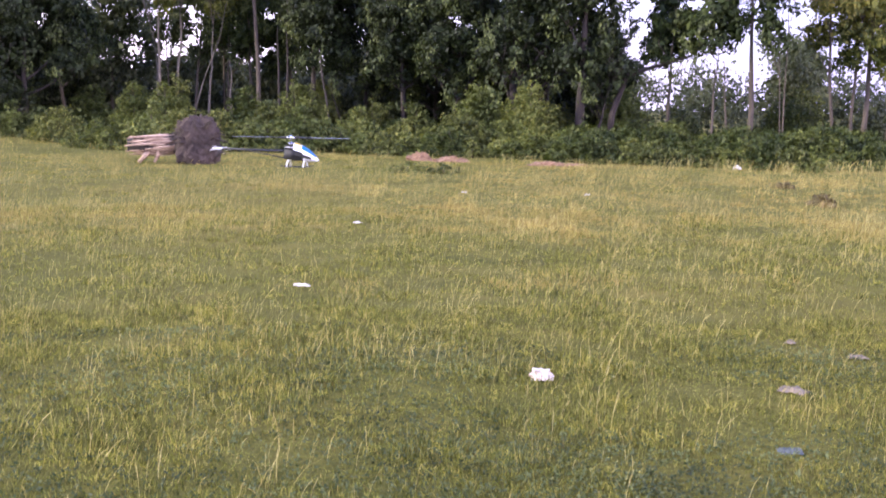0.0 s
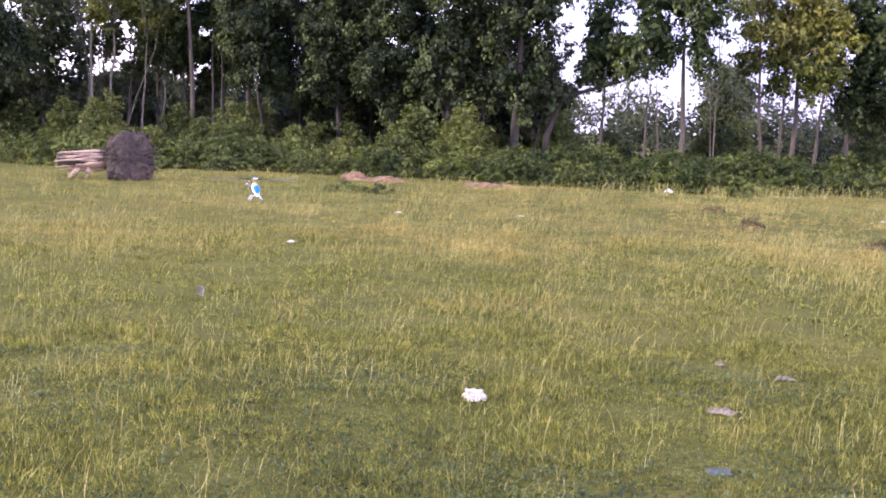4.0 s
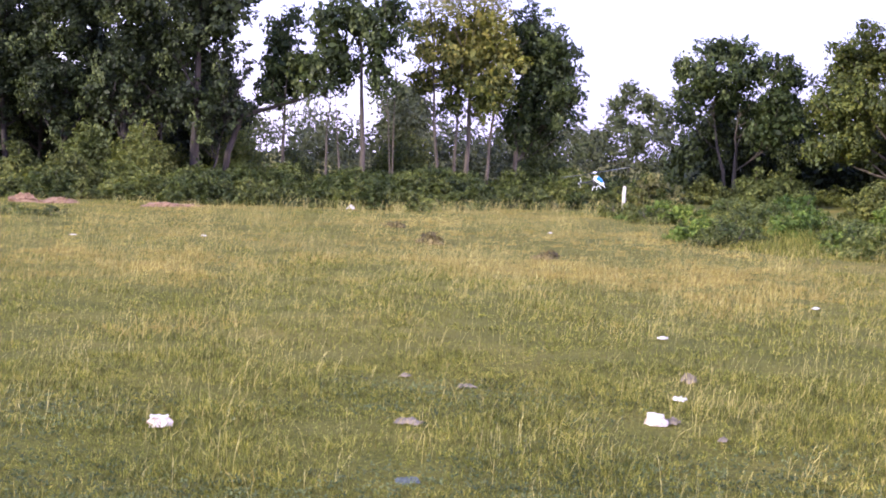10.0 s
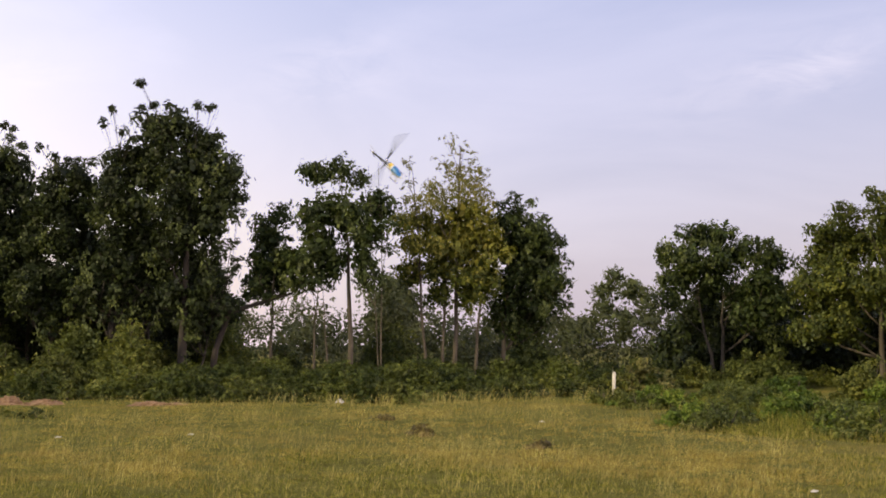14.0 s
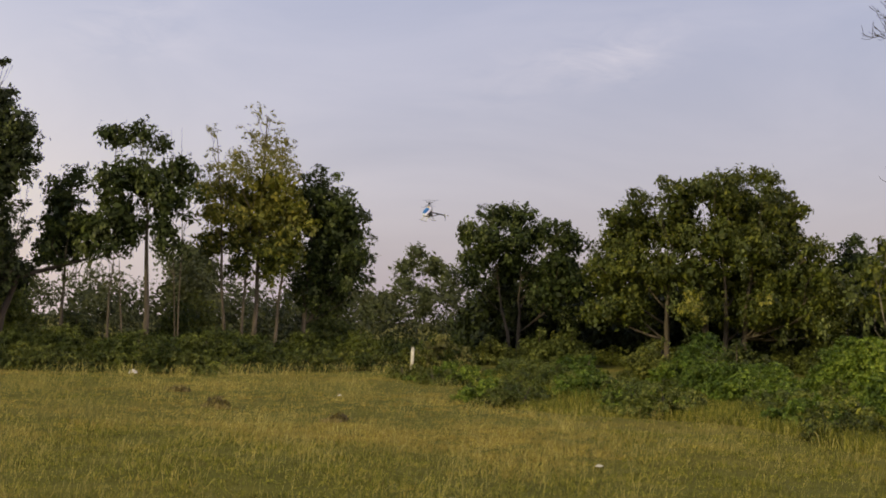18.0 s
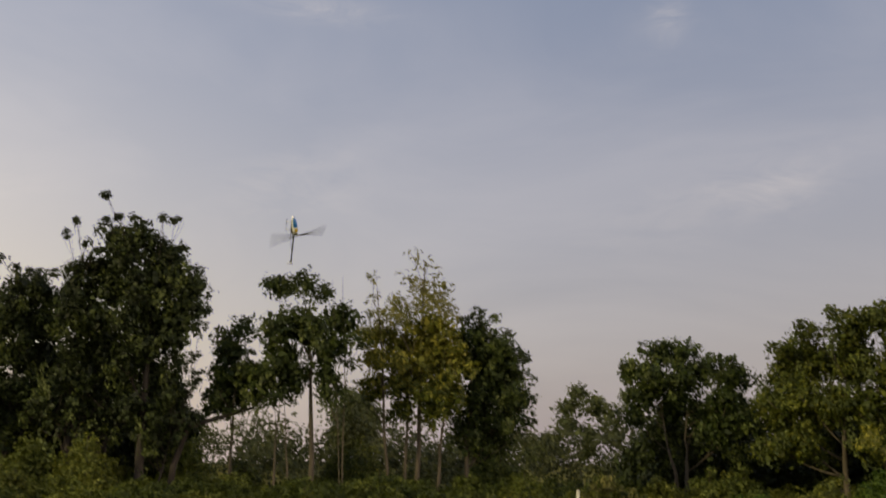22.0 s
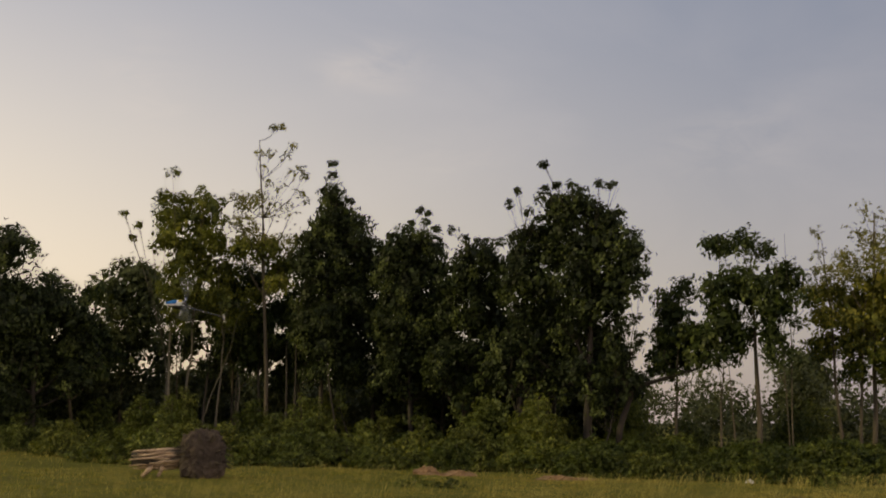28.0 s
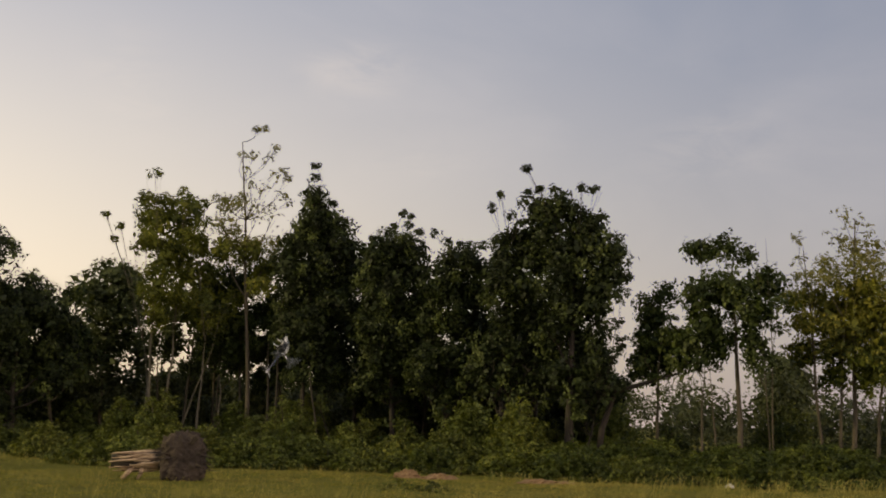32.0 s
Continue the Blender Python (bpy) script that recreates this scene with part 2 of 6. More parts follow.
LEAF = {
    # shade deep in the crowns is put into this dark leaf tone
    "dark": leafy("shade_darkened_green_leaves", [(0.0, (0.0114, 0.0171, 0.00646)), (0.6, (0.0228, 0.0323, 0.0113)), (1.0, (0.0475, 0.0627, 0.0218))], 0.14),
    # sunlit tone for the hanging bunches, put into the leaf colour
    "light": leafy("lit_tone_hanging_leaves", [(0, (0.046, 0.061, 0.022)), (0.5, (0.074, 0.094, 0.034)), (1, (0.125, 0.145, 0.055))], 0.25),
    "green": leafy("green_leaves", [(0, (0.018, 0.029, 0.0085)), (0.6, (0.034, 0.05, 0.0145)), (1, (0.068, 0.088, 0.0247))], 0.16),
    "olive": leafy("olive_leaves", [(0, (0.0595, 0.0714, 0.01573)), (0.6, (0.1165, 0.1309, 0.0275)), (1, (0.2023, 0.2023, 0.04576))], 0.3),
    "yellow": leafy("yellowing_leaves", [(0, (0.09775, 0.1083, 0.0264)), (0.6, (0.1725, 0.1767, 0.044)), (1, (0.3105, 0.2793, 0.0715))], 0.32),
    "pale": leafy("pale_small_leaves", [(0, (0.117, 0.12, 0.0442)), (0.6, (0.195, 0.189, 0.0718)), (1, (0.312, 0.273, 0.122))], 0.3),
    "warm": leafy("sunlit_leaves", [(0, (0.0345, 0.046, 0.0108)), (0.6, (0.0644, 0.0805, 0.0176)), (1, (0.127, 0.132, 0.0264))], 0.22),
    # distance haze is mixed into the next two leaf tones; the air is clear
    "far": leafy("haze_paled_green_leaves", [(0, (0.05, 0.062, 0.028)), (0.6, (0.075, 0.091, 0.04)), (1, (0.115, 0.13, 0.056))], 0.2),
    "haze": leafy("haze_paled_grey_green_leaves", [(0, (0.045, 0.053, 0.028)), (0.6, (0.064, 0.074, 0.039)), (1, (0.088, 0.095, 0.05))], 0.25),
    "bush": leafy("undergrowth_leaves", [(0, (0.045, 0.058, 0.017)), (0.6, (0.092, 0.11, 0.0306)), (1, (0.19, 0.195, 0.0595))], 0.28, patch=0.8, vary=1.0),
    "lush": leafy("bright_bush_leaves", [(0, (0.05516, 0.09542, 0.01922)), (0.6, (0.1183, 0.1789, 0.03569)), (1, (0.2307, 0.2839, 0.06864))], 0.38, patch=0.8, vary=1.0),
    "bush_light": leafy("yellowish_undergrowth_leaves", [(0, (0.0624, 0.07977, 0.02309)), (0.6, (0.1152, 0.1396, 0.03989)), (1, (0.2112, 0.2257, 0.07348))], 0.3, patch=0.8, vary=1.0),
    "bush_deep": leafy("deep_undergrowth_leaves", [(0, (0.036, 0.05, 0.01275)), (0.6, (0.07, 0.09, 0.0221)), (1, (0.14, 0.155, 0.03995))], 0.25, patch=0.8, vary=1.0),
    "dry": leafy("brown_dry_leaves", [(0.0, (0.1, 0.075, 0.036)), (0.6, (0.16, 0.125, 0.06)), (1.0, (0.24, 0.19, 0.095))], 0.2),
}
BARK = plain("grey_brown_bark", (0.045, 0.036, 0.026), (0.095, 0.075, 0.053), 3.0, 0.9, bump=0.7, fine=25, stretch=(1, 1, 0.2))
DARKBARK = plain("dark_bark", (0.02, 0.015, 0.012), (0.05, 0.038, 0.03), 3.0, 0.9, bump=0.7, fine=25, stretch=(1, 1, 0.2))
PALEBARK = plain("pale_bark", (0.072, 0.062, 0.045), (0.145, 0.125, 0.09), 3.0, 0.85, bump=0.5, fine=25, stretch=(1, 1, 0.2))
GROUND = ground_material()
GRASS = leafy("short_green_grass", [(0.0, (0.045, 0.058, 0.01258)), (0.35, (0.124, 0.131, 0.02812)), (0.75, (0.23, 0.222, 0.0518)), (1.0, (0.37, 0.335, 0.1073))], 0.4, 0.6, patch=2.0, mottle=0.9)
DRYTURF = leafy("dry_tan_grass", [(0.0, (0.165, 0.118, 0.037)), (0.5, (0.295, 0.232, 0.0777)), (1.0, (0.45, 0.355, 0.1295))], 0.35, 0.6, patch=0.5, mottle=0.35)
STRAW = leafy("dry_straw_stalks", [(0.0, (0.26, 0.22, 0.0814)), (0.5, (0.39, 0.335, 0.1295)), (1.0, (0.55, 0.48, 0.2146))], 0.3, 0.6, patch=0.5, mottle=0.35)
WEED = leafy("broad_weed_leaves", [(0.0, (0.05, 0.068, 0.03)), (0.6, (0.1, 0.122, 0.055)), (1.0, (0.17, 0.19, 0.09))], 0.3, 0.6)
SOIL = plain("red_earth", (0.15, 0.09, 0.05), (0.28, 0.17, 0.095), 2.5, 0.95, bump=0.9, fine=18)
ROOTSOIL = plain("dark_root_soil", (0.026, 0.018, 0.014), (0.07, 0.05, 0.038), 2.5, 0.95, bump=1.0, fine=14)
LOG = plain("weathered_split_wood", (0.13, 0.075, 0.045), (0.6, 0.45, 0.31), 3.6, 0.85, bump=0.8, fine=14, stretch=(0.22, 3, 3))
CONCRETE = plain("whitewashed_concrete", (0.42, 0.39, 0.33), (0.62, 0.59, 0.52), 5.0, 0.85, bump=0.5)
PLASTIC = plain("white_plastic_film", (0.42, 0.395, 0.335), (0.58, 0.545, 0.475), 9.0, 0.35, bump=0.3)
PINKPLASTIC = plain("pinkish_plastic_film", (0.42, 0.33, 0.265), (0.66, 0.58, 0.49), 9.0, 0.4, bump=0.3)
GREYPLASTIC = plain("dirty_plastic_film", (0.11, 0.09, 0.058), (0.23, 0.185, 0.122), 9.0, 0.75, bump=0.4)
BLUEPLASTIC = plain("pale_blue_plastic_film", (0.05, 0.06, 0.05), (0.095, 0.112, 0.095), 9.0, 0.7, bump=0.3)
PAPER = plain("crumpled_paper", (0.46, 0.44, 0.38), (0.62, 0.6, 0.53), 12.0, 0.8, bump=0.3)


# ---- builders ----
rng = np.random.default_rng(7)


def spot(bearing, dist):
    a = radians(bearing)
    return dist * math.sin(a), dist * math.cos(a)


def lie(x, y):
    """Height of the field at a place (works on arrays)."""
    return (0.022 * np.sin(0.55 * x + 0.3) * np.cos(0.47 * y) + 0.01 * np.sin(1.7 * x - 0.8 * y) + 0.008 * np.sin(3.9 * x + 4.3 * y) * np.sin(2.3 * x - 3.1 * y)) * np.clip((np.hypot(x, y) - 1.0) / 4, 0, 1)


def mesh_of(name, verts, faces, material):
    me = bpy.data.meshes.new(name)
    me.from_pydata([tuple(v) for v in verts], [], faces)
    me.materials.append(material)
    me.update()
    return me


def quads(name, v, material):
    """A mesh of loose four-cornered pieces from an (n, 4, 3) array."""
    n = len(v)
    me = bpy.data.meshes.new(name)
    me.vertices.add(n * 4)
    me.vertices.foreach_set("co", np.ascontiguousarray(v, dtype=np.float32).ravel())
    me.loops.add(n * 4)
    me.loops.foreach_set("vertex_index", np.arange(n * 4, dtype=np.int32))
    me.polygons.add(n)
    me.polygons.foreach_set("loop_start", np.arange(0, n * 4, 4, dtype=np.int32))
    me.polygons.foreach_set("loop_total", np.full(n, 4, dtype=np.int32))
    me.materials.append(material)
    me.update(calc_edges=True)
    me.validate()
    return me


def tris(name, v, material):
    """A mesh of loose three-cornered pieces from an (n, 3, 3) array."""
    n = len(v)
    me = bpy.data.meshes.new(name)
    me.vertices.add(n * 3)
    me.vertices.foreach_set("co", np.ascontiguousarray(v, dtype=np.float32).ravel())
    me.loops.add(n * 3)
    me.loops.foreach_set("vertex_index", np.arange(n * 3, dtype=np.int32))
    me.polygons.add(n)
    me.polygons.foreach_set("loop_start", np.arange(0, n * 3, 3, dtype=np.int32))
    me.polygons.foreach_set("loop_total", np.full(n, 3, dtype=np.int32))
    me.materials.append(material)
    me.update(calc_edges=True)
    return me


def part(name, bm, material, parent, label=""):
    """Links a bmesh (or a mesh) as one mesh object under a thing or a part."""
    if isinstance(bm, bmesh.types.BMesh):
        me = bpy.data.meshes.new(name)
        bm.to_mesh(me)
        bm.free()
        for p in me.polygons:
            p.use_smooth = True
        me.materials.append(material)
    else:
        me = bm
    ob = new(name, me)
    ob.parent = parent
    return tagged(ob, label) if label else ob


def empty(name, m, label, category, group=""):
    ob = new(name)
    ob.empty_display_size = 0.2
    ob.matrix_basis = m
    return tagged(ob, label, category, group)


def tube(bm, pts, radii, sides=8, cap=True):
    """Adds a tapered tube along points."""
    rings = []
    pts = [Vector(p) for p in pts]
    for i, p in enumerate(pts):
        d = (pts[min(i + 1, len(pts) - 1)] - pts[max(i - 1, 0)]).normalized()
        side = d.orthogonal().normalized() if not rings else (last - d * last.dot(d)).normalized()
        last = side
        other = d.cross(side)
        rings.append([bm.verts.new(p + (side * math.cos(2 * math.pi * k / sides) + other * math.sin(2 * math.pi * k / sides)) * radii[i]) for k in range(sides)])
    for a, b_ in zip(rings, rings[1:]):
        for k in range(sides):
            bm.faces.new((a[k], a[(k + 1) % sides], b_[(k + 1) % sides], b_[k]))
    if cap:
        bm.faces.new(rings[0][::-1])
        bm.faces.new(rings[-1])


def box(bm, cx, cy, cz, sx, sy, sz, bevel=0.0):
    r = bmesh.ops.create_cube(bm, size=1, matrix=Matrix.Translation((cx, cy, cz)) @ Matrix.Diagonal((sx, sy, sz, 1)))
    if bevel:
        es = list({e for v in r["verts"] for e in v.link_edges})
        bmesh.ops.bevel(bm, geom=es, offset=bevel, segments=2, affect="EDGES")


def unit(v):
    return v / np.maximum(np.linalg.norm(v, axis=-1, keepdims=True), 1e-6)


def whorls(centres, normals, size, per, droop, rs):
    """Leaves in rosettes: `per` leaves round each twig end, pointing out and drooping."""
    n = len(centres)
    c = np.repeat(centres, per, axis=0)
    d = unit(rs.normal(size=(n * per, 3)) + 0.9 * np.repeat(normals, per, axis=0))
    d[:, 2] -= droop * rs.random(n * per)
    d = unit(d)
    side = unit(np.cross(d, unit(rs.normal(size=(n * per, 3)) * 0.5 + np.array([0, 0, 1.0]))))
    nrm = np.cross(side, d)
    L = (size * rs.uniform(0.6, 1.25, n * per))[:, None]
    w = L * 0.27
    start = c + d * L * 0.12
    mid = start + d * L * 0.5
    v = np.empty((n * per, 4, 3))
    v[:, 0] = start
    v[:, 1] = mid + side * w + nrm * L * 0.08
    v[:, 2] = start + d * L - nrm * L * 0.1
    v[:, 3] = mid - side * w + nrm * L * 0.08
    return v


def shingles(centres, normals, size, per, droop, rs):
    """Leaves that lie over a clump like shingles, tips out and down, a few to each twig."""
    n = len(centres) * per
    u = np.repeat(normals, per, axis=0)
    c = np.repeat(centres, per, axis=0) + rs.normal(size=(n, 3)) * size * 0.4
    d = unit(u * 0.55 + rs.normal(size=(n, 3)) * 0.55 + np.array([0, 0, -1.0]) * droop * rs.random((n, 1)))
    side = unit(np.cross(d, unit(u + rs.normal(size=(n, 3)) * 0.45)))
    nrm = np.cross(side, d)
    L = (size * rs.uniform(0.6, 1.25, n))[:, None]
    w = L * rs.uniform(0.2, 0.33, (n, 1))
    mid = c + d * L * 0.45
    v = np.empty((n, 4, 3))
    v[:, 0] = c
    v[:, 1] = mid + side * w - nrm * L * 0.06
    v[:, 2] = c + d * L - nrm * L * 0.12
    v[:, 3] = mid - side * w - nrm * L * 0.06
    return v


def lobe_leaves(lobes, density, size, per, droop, rs, shell=0.72, clump=0.42, loose=0.3):
    """Leaves for a crown's lobes: each lobe is broken into smaller clumps over its outside."""
    out = []
    for cx, cy, cz, r in lobes:
        if r < 0.55:
            n = max(5, int(density * r * r / per))
            u = unit(rs.normal(size=(n, 3)))
            p = np.array([cx, cy, cz]) + u * (r * rs.uniform(0.3, 1.1, n))[:, None]
            out.append(whorls(p, u, size, per, droop, rs))
            continue
        k = int(7 + 7 * r)
        cu = unit(rs.normal(size=(k, 3)) + np.array([0, 0, 0.15]))
        cc = np.array([cx, cy, cz]) + cu * (r * rs.uniform(0.35, 1.05, k))[:, None] * np.array([1, 1, 0.9])
        cr = np.maximum(0.28, r * clump * rs.uniform(0.6, 1.3, k))
        for q in range(k):
            n = max(4, int(density * 0.45 * cr[q] ** 2 / per))
            u = unit(rs.normal(size=(n, 3)) + np.array([0, 0, 0.25]) + 0.35 * cu[q])
            p = cc[q] + u * (cr[q] * (shell + (1.08 - shell) * rs.random(n)))[:, None] * np.array([1, 1, 0.75])
            out.append(shingles(p, u, size, per, droop, rs))
        n = max(5, int(density * loose * r * r / per))
        u = unit(rs.normal(size=(n, 3)) + np.array([0, 0, 0.1]))
        p = np.array([cx, cy, cz]) + u * (r * rs.uniform(0.55, 1.36, n) ** 1.1)[:, None]
        out.append(whorls(p, u, size, per, droop, rs))
    return np.concatenate(out)


def rosettes(centres, normals, size, per, droop, rs):
    """Umbrellas of leaves: `per` leaves spread round each twig end and hang a little."""
    n = len(centres)
    up = np.array([0, 0, 1.0])
    a = unit(normals * 0.75 + up * 0.5 + rs.normal(size=(n, 3)) * 0.4)
    e1 = unit(np.cross(a, rs.normal(size=(n, 3))))
    e2 = np.cross(a, e1)
    w = (np.arange(per)[None, :] + rs.uniform(-0.35, 0.35, (n, per))) * (2 * math.pi / per)
    d = e1[:, None] * np.cos(w)[..., None] + e2[:, None] * np.sin(w)[..., None] + a[:, None] * rs.uniform(-0.1, 0.8, (n, per, 1))
    d = d.reshape(-1, 3)
    d[:, 2] -= droop * rs.uniform(0.1, 1.0, n * per)
    d = unit(d)
    c = np.repeat(centres, per, axis=0)
    side = unit(np.cross(d, np.repeat(a, per, axis=0) + rs.normal(size=(n * per, 3)) * 0.25))
    nrm = np.cross(side, d)
    L = (size * rs.uniform(0.55, 1.2, n * per))[:, None]
    W = L * rs.uniform(0.24, 0.36, (n * per, 1))
    mid = c + d * L * 0.55
    v = np.empty((n * per, 4, 3))
    v[:, 0] = c + d * L * 0.06
    v[:, 1] = mid + side * W + nrm * L * 0.05
    v[:, 2] = c + d * L - up * L * 0.22
    v[:, 3] = mid - side * W + nrm * L * 0.05
    return v


def tiles(points, normals, size, per, droop, rs, rough=0.42):
    """Leaves laid over a clump's outside: each faces out, with its tip hanging down."""
    n = len(points) * per
    u = np.repeat(normals, per, axis=0)
    c = np.repeat(points, per, axis=0) + rs.normal(size=(n, 3)) * size * 0.55
    nrm = unit(u + rs.normal(size=(n, 3)) * rough)
    d = rs.normal(size=(n, 3)) * 0.75 + u * 0.25 + np.array([0, 0, -1.0]) * droop
    d = unit(d - nrm * (d * nrm).sum(axis=1, keepdims=True) * 0.85)
    side = unit(np.cross(d, nrm))
    L = (size * rs.uniform(0.6, 1.25, n))[:, None]
    W = L * rs.uniform(0.24, 0.36, (n, 1))
    mid = c + d * L * 0.08
    v = np.empty((n, 4, 3))
    v[:, 0] = c - d * L * 0.5
    v[:, 1] = mid + side * W + nrm * L * 0.04
    v[:, 2] = c + d * L * 0.5 - nrm * L * 0.1
    v[:, 3] = mid - side * W + nrm * L * 0.04
    return v


def crown_leaves(lobes, density, size, droop, rs, loose=1.0, clump=0.42, flat=0.72):
    """Leaves over the rounded clumps that make up each lobe, with stray twigs round it."""
    out = [np.empty((0, 4, 3))]
    for cx, cy, cz, r in lobes:
        c0 = np.array([cx, cy, cz])
        if r < 0.5:
            r *= 1.2
            n = max(13, int(density * 1.2 * r * r))
            u = unit(rs.normal(size=(n, 3)) + np.array([0, 0, 0.25]))
            p = c0 + u * (r * rs.uniform(0.35, 1.0, n))[:, None] * np.array([1, 1, flat])
            out.append(rosettes(p, u, size, 6, droop, rs))
            continue
        k = int(6 + 7 * r)
        cu = unit(rs.normal(size=(k, 3)) + np.array([0, 0, 0.12]))
        cc = c0 + cu * (r * rs.uniform(0.25, 0.8, k))[:, None] * np.array([1, 1, 0.97])
        cr = np.maximum(0.3, r * clump * rs.uniform(0.55, 1.3, k))
        for q in range(k):
            n = max(4, int(density * 1.35 * cr[q] ** 2))
            u = unit(rs.normal(size=(n, 3)) + np.array([0, 0, 0.45]) + 0.45 * cu[q])
            p = cc[q] + u * (cr[q] * (1.06 - 0.34 * rs.random(n) ** 2))[:, None] * np.array([1, 1, flat])
            out.append(tiles(p, u, size, 5, droop, rs))
        n = int(loose * density * 0.1 * r * r)
        if n:
            u = unit(rs.normal(size=(n, 3)) + np.array([0, 0, 0.15]))
            p = c0 + u * (r * rs.uniform(0.9, 1.25, n))[:, None]
            out.append(rosettes(p, u, size * 0.85, 6, droop, rs))
    return np.concatenate(out)


def inner_leaves(lobes, size, density, rs):
    """Oversized leaves added deep inside a crown, which block light and close it."""
    out = [np.empty((0, 4, 3))]
    for cx, cy, cz, r in lobes:
        if r > 0.6:
            n = int(density * r * r)
            u = unit(rs.normal(size=(n, 3)))
            out.append(tiles(np.array([cx, cy, cz]) + u * (r * rs.uniform(0.25, 0.72, n))[:, None], u, size, 2, 0.5, rs))
    return np.concatenate(out)


TREE_LABELS = {
    "dark": "dark green broadleaf tree with a dense drooping crown",
    "green": "tall slender tree with clumped green crown",
    "olive": "leaning tree with olive green sunlit crown",
    "olive_sparse": "tall thin tree with a sparse feathery top",
    "yellow": "slender tree with yellowing thin foliage",
    "far": "green tree standing behind the undergrowth, haze put into its leaf colour",
    "warm": "broad round tree with thick green crown",
}


def tree(name, bearing, dist, look_of, lobes, trunks, tufts=()):
    """A tree at a bearing and distance. lobes: crown clumps (across, height, radius); trunks: (foot, head across, head height, radius)."""
    seed = int(abs(bearing) * 97 + dist * 13)
    rs = np.random.default_rng(seed)
    x, y = spot(bearing, dist)
    ob = empty(name, pose(x, y, float(lie(x, y)) - 0.03, 0, 0, -bearing), TREE_LABELS[look_of], "tree", "trees at the field's edge")
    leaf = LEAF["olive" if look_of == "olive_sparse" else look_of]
    width = max(l[0] + l[2] for l in lobes) - min(l[0] - l[2] for l in lobes)
    full, rear = [], []
    if look_of in ("dark", "warm", "far"):
        # the lowest boughs hang down in the shade of the crown
        for across, height, r in sorted(lobes, key=lambda l: l[1] - l[2])[: max(3, len(lobes) // 3)]:
            if height - r * 1.2 > 1.5:
                lobes = [*lobes, (across + float(rs.normal()) * 0.3 * r, height - r * float(rs.uniform(0.8, 1.4)), r * 0.72)]
    tight = {"green": 0.86, "olive": 0.82}.get(look_of, 1.0)
    for across, height, r in lobes:
        r *= tight
        depth = float(rs.uniform(-0.5, 0.5)) * max(0.3, width * 0.35 - r * 0.5)
        full.append((across, depth, height, r))
        if r > (0.45 if look_of != "green" else 0.66):
            rear.append((across + float(rs.normal()) * r * 0.25, depth + 0.5 + r * 0.9, height + float(rs.normal()) * r * 0.15, r * 0.95))
            full.append(rear[-1])
    size = 0.16 if dist < 60 else 0.21
    dense = (88 if look_of != "yellow" else 95) * (1.0 if dist < 60 else 0.6 if dist < 75 else 0.42)
    # the tops of the thin trees are feathery: small leaves, far apart
    airy = {"yellow": 7.1, "olive_sparse": 9.3}.get(look_of, 99.0)
    feather = [l for l in full if l[2] > airy]
    front = [l for l in full if l not in rear and l not in feather]
    v = [crown_leaves(front, dense, size, 0.75, rs, 1.9), crown_leaves([l for l in rear if l not in feather], dense * 0.5, size, 0.75, rs)] if front else []
    v = np.concatenate(v + [inner_leaves([l for l in full if l not in feather], size * 2.1, {"far": 25, "yellow": 34, "olive": 26}.get(look_of, 62), rs)])
    if look_of == "yellow":
        # the lower boughs are still green
        low = v[:, :, 2].mean(axis=1) + rs.normal(size=len(v)) * 0.5 < 4.6
        part("lower_foliage", quads("lower_foliage", v[low], LEAF["warm"]), LEAF["warm"], ob, "dull green lower foliage")
        v = v[~low]
    part("crown", quads("crown", v, leaf), leaf, ob)
    if feather:
        v = crown_leaves([(a, b_, c, r * 1.12) for a, b_, c, r in feather], 46, 0.122, 0.6, rs, 3.0, 0.3, 0.85)
        part("thin_top", quads("thin_top", v, LEAF["pale"]), LEAF["pale"], ob, "sparse feathery top with small pale leaves")
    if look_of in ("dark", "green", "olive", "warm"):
        # bunches hang out on the sun's side, sunlight painted into their paler leaf colour
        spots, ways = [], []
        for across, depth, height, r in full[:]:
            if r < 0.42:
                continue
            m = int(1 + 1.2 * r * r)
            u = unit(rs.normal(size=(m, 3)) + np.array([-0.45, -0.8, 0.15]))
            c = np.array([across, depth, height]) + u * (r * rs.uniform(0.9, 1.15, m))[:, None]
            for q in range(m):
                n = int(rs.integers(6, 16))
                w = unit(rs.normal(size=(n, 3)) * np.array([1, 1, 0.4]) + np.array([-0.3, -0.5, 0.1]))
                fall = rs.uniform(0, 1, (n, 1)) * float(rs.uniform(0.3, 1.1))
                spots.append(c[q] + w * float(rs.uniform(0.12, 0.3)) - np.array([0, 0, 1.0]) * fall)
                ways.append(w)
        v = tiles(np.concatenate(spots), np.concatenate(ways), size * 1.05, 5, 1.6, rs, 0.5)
        part("outer_foliage", quads("outer_foliage", v, LEAF["light"]), LEAF["light"], ob, "hanging bunches of leaves with sunlight put into their lighter green")
    if tufts:
        v = crown_leaves([(a, -1.5 - 0.22 * width - r * 0.5, z, r) for a, z, r in tufts], 55, size, 0.75, rs)
        part("yellow_foliage", quads("yellow_foliage", v, LEAF["yellow"]), LEAF["yellow"], ob, "yellowing tuft of leaves")
    heads = []
    bark = DARKBARK if look_of == "dark" else PALEBARK if look_of == "olive" else BARK
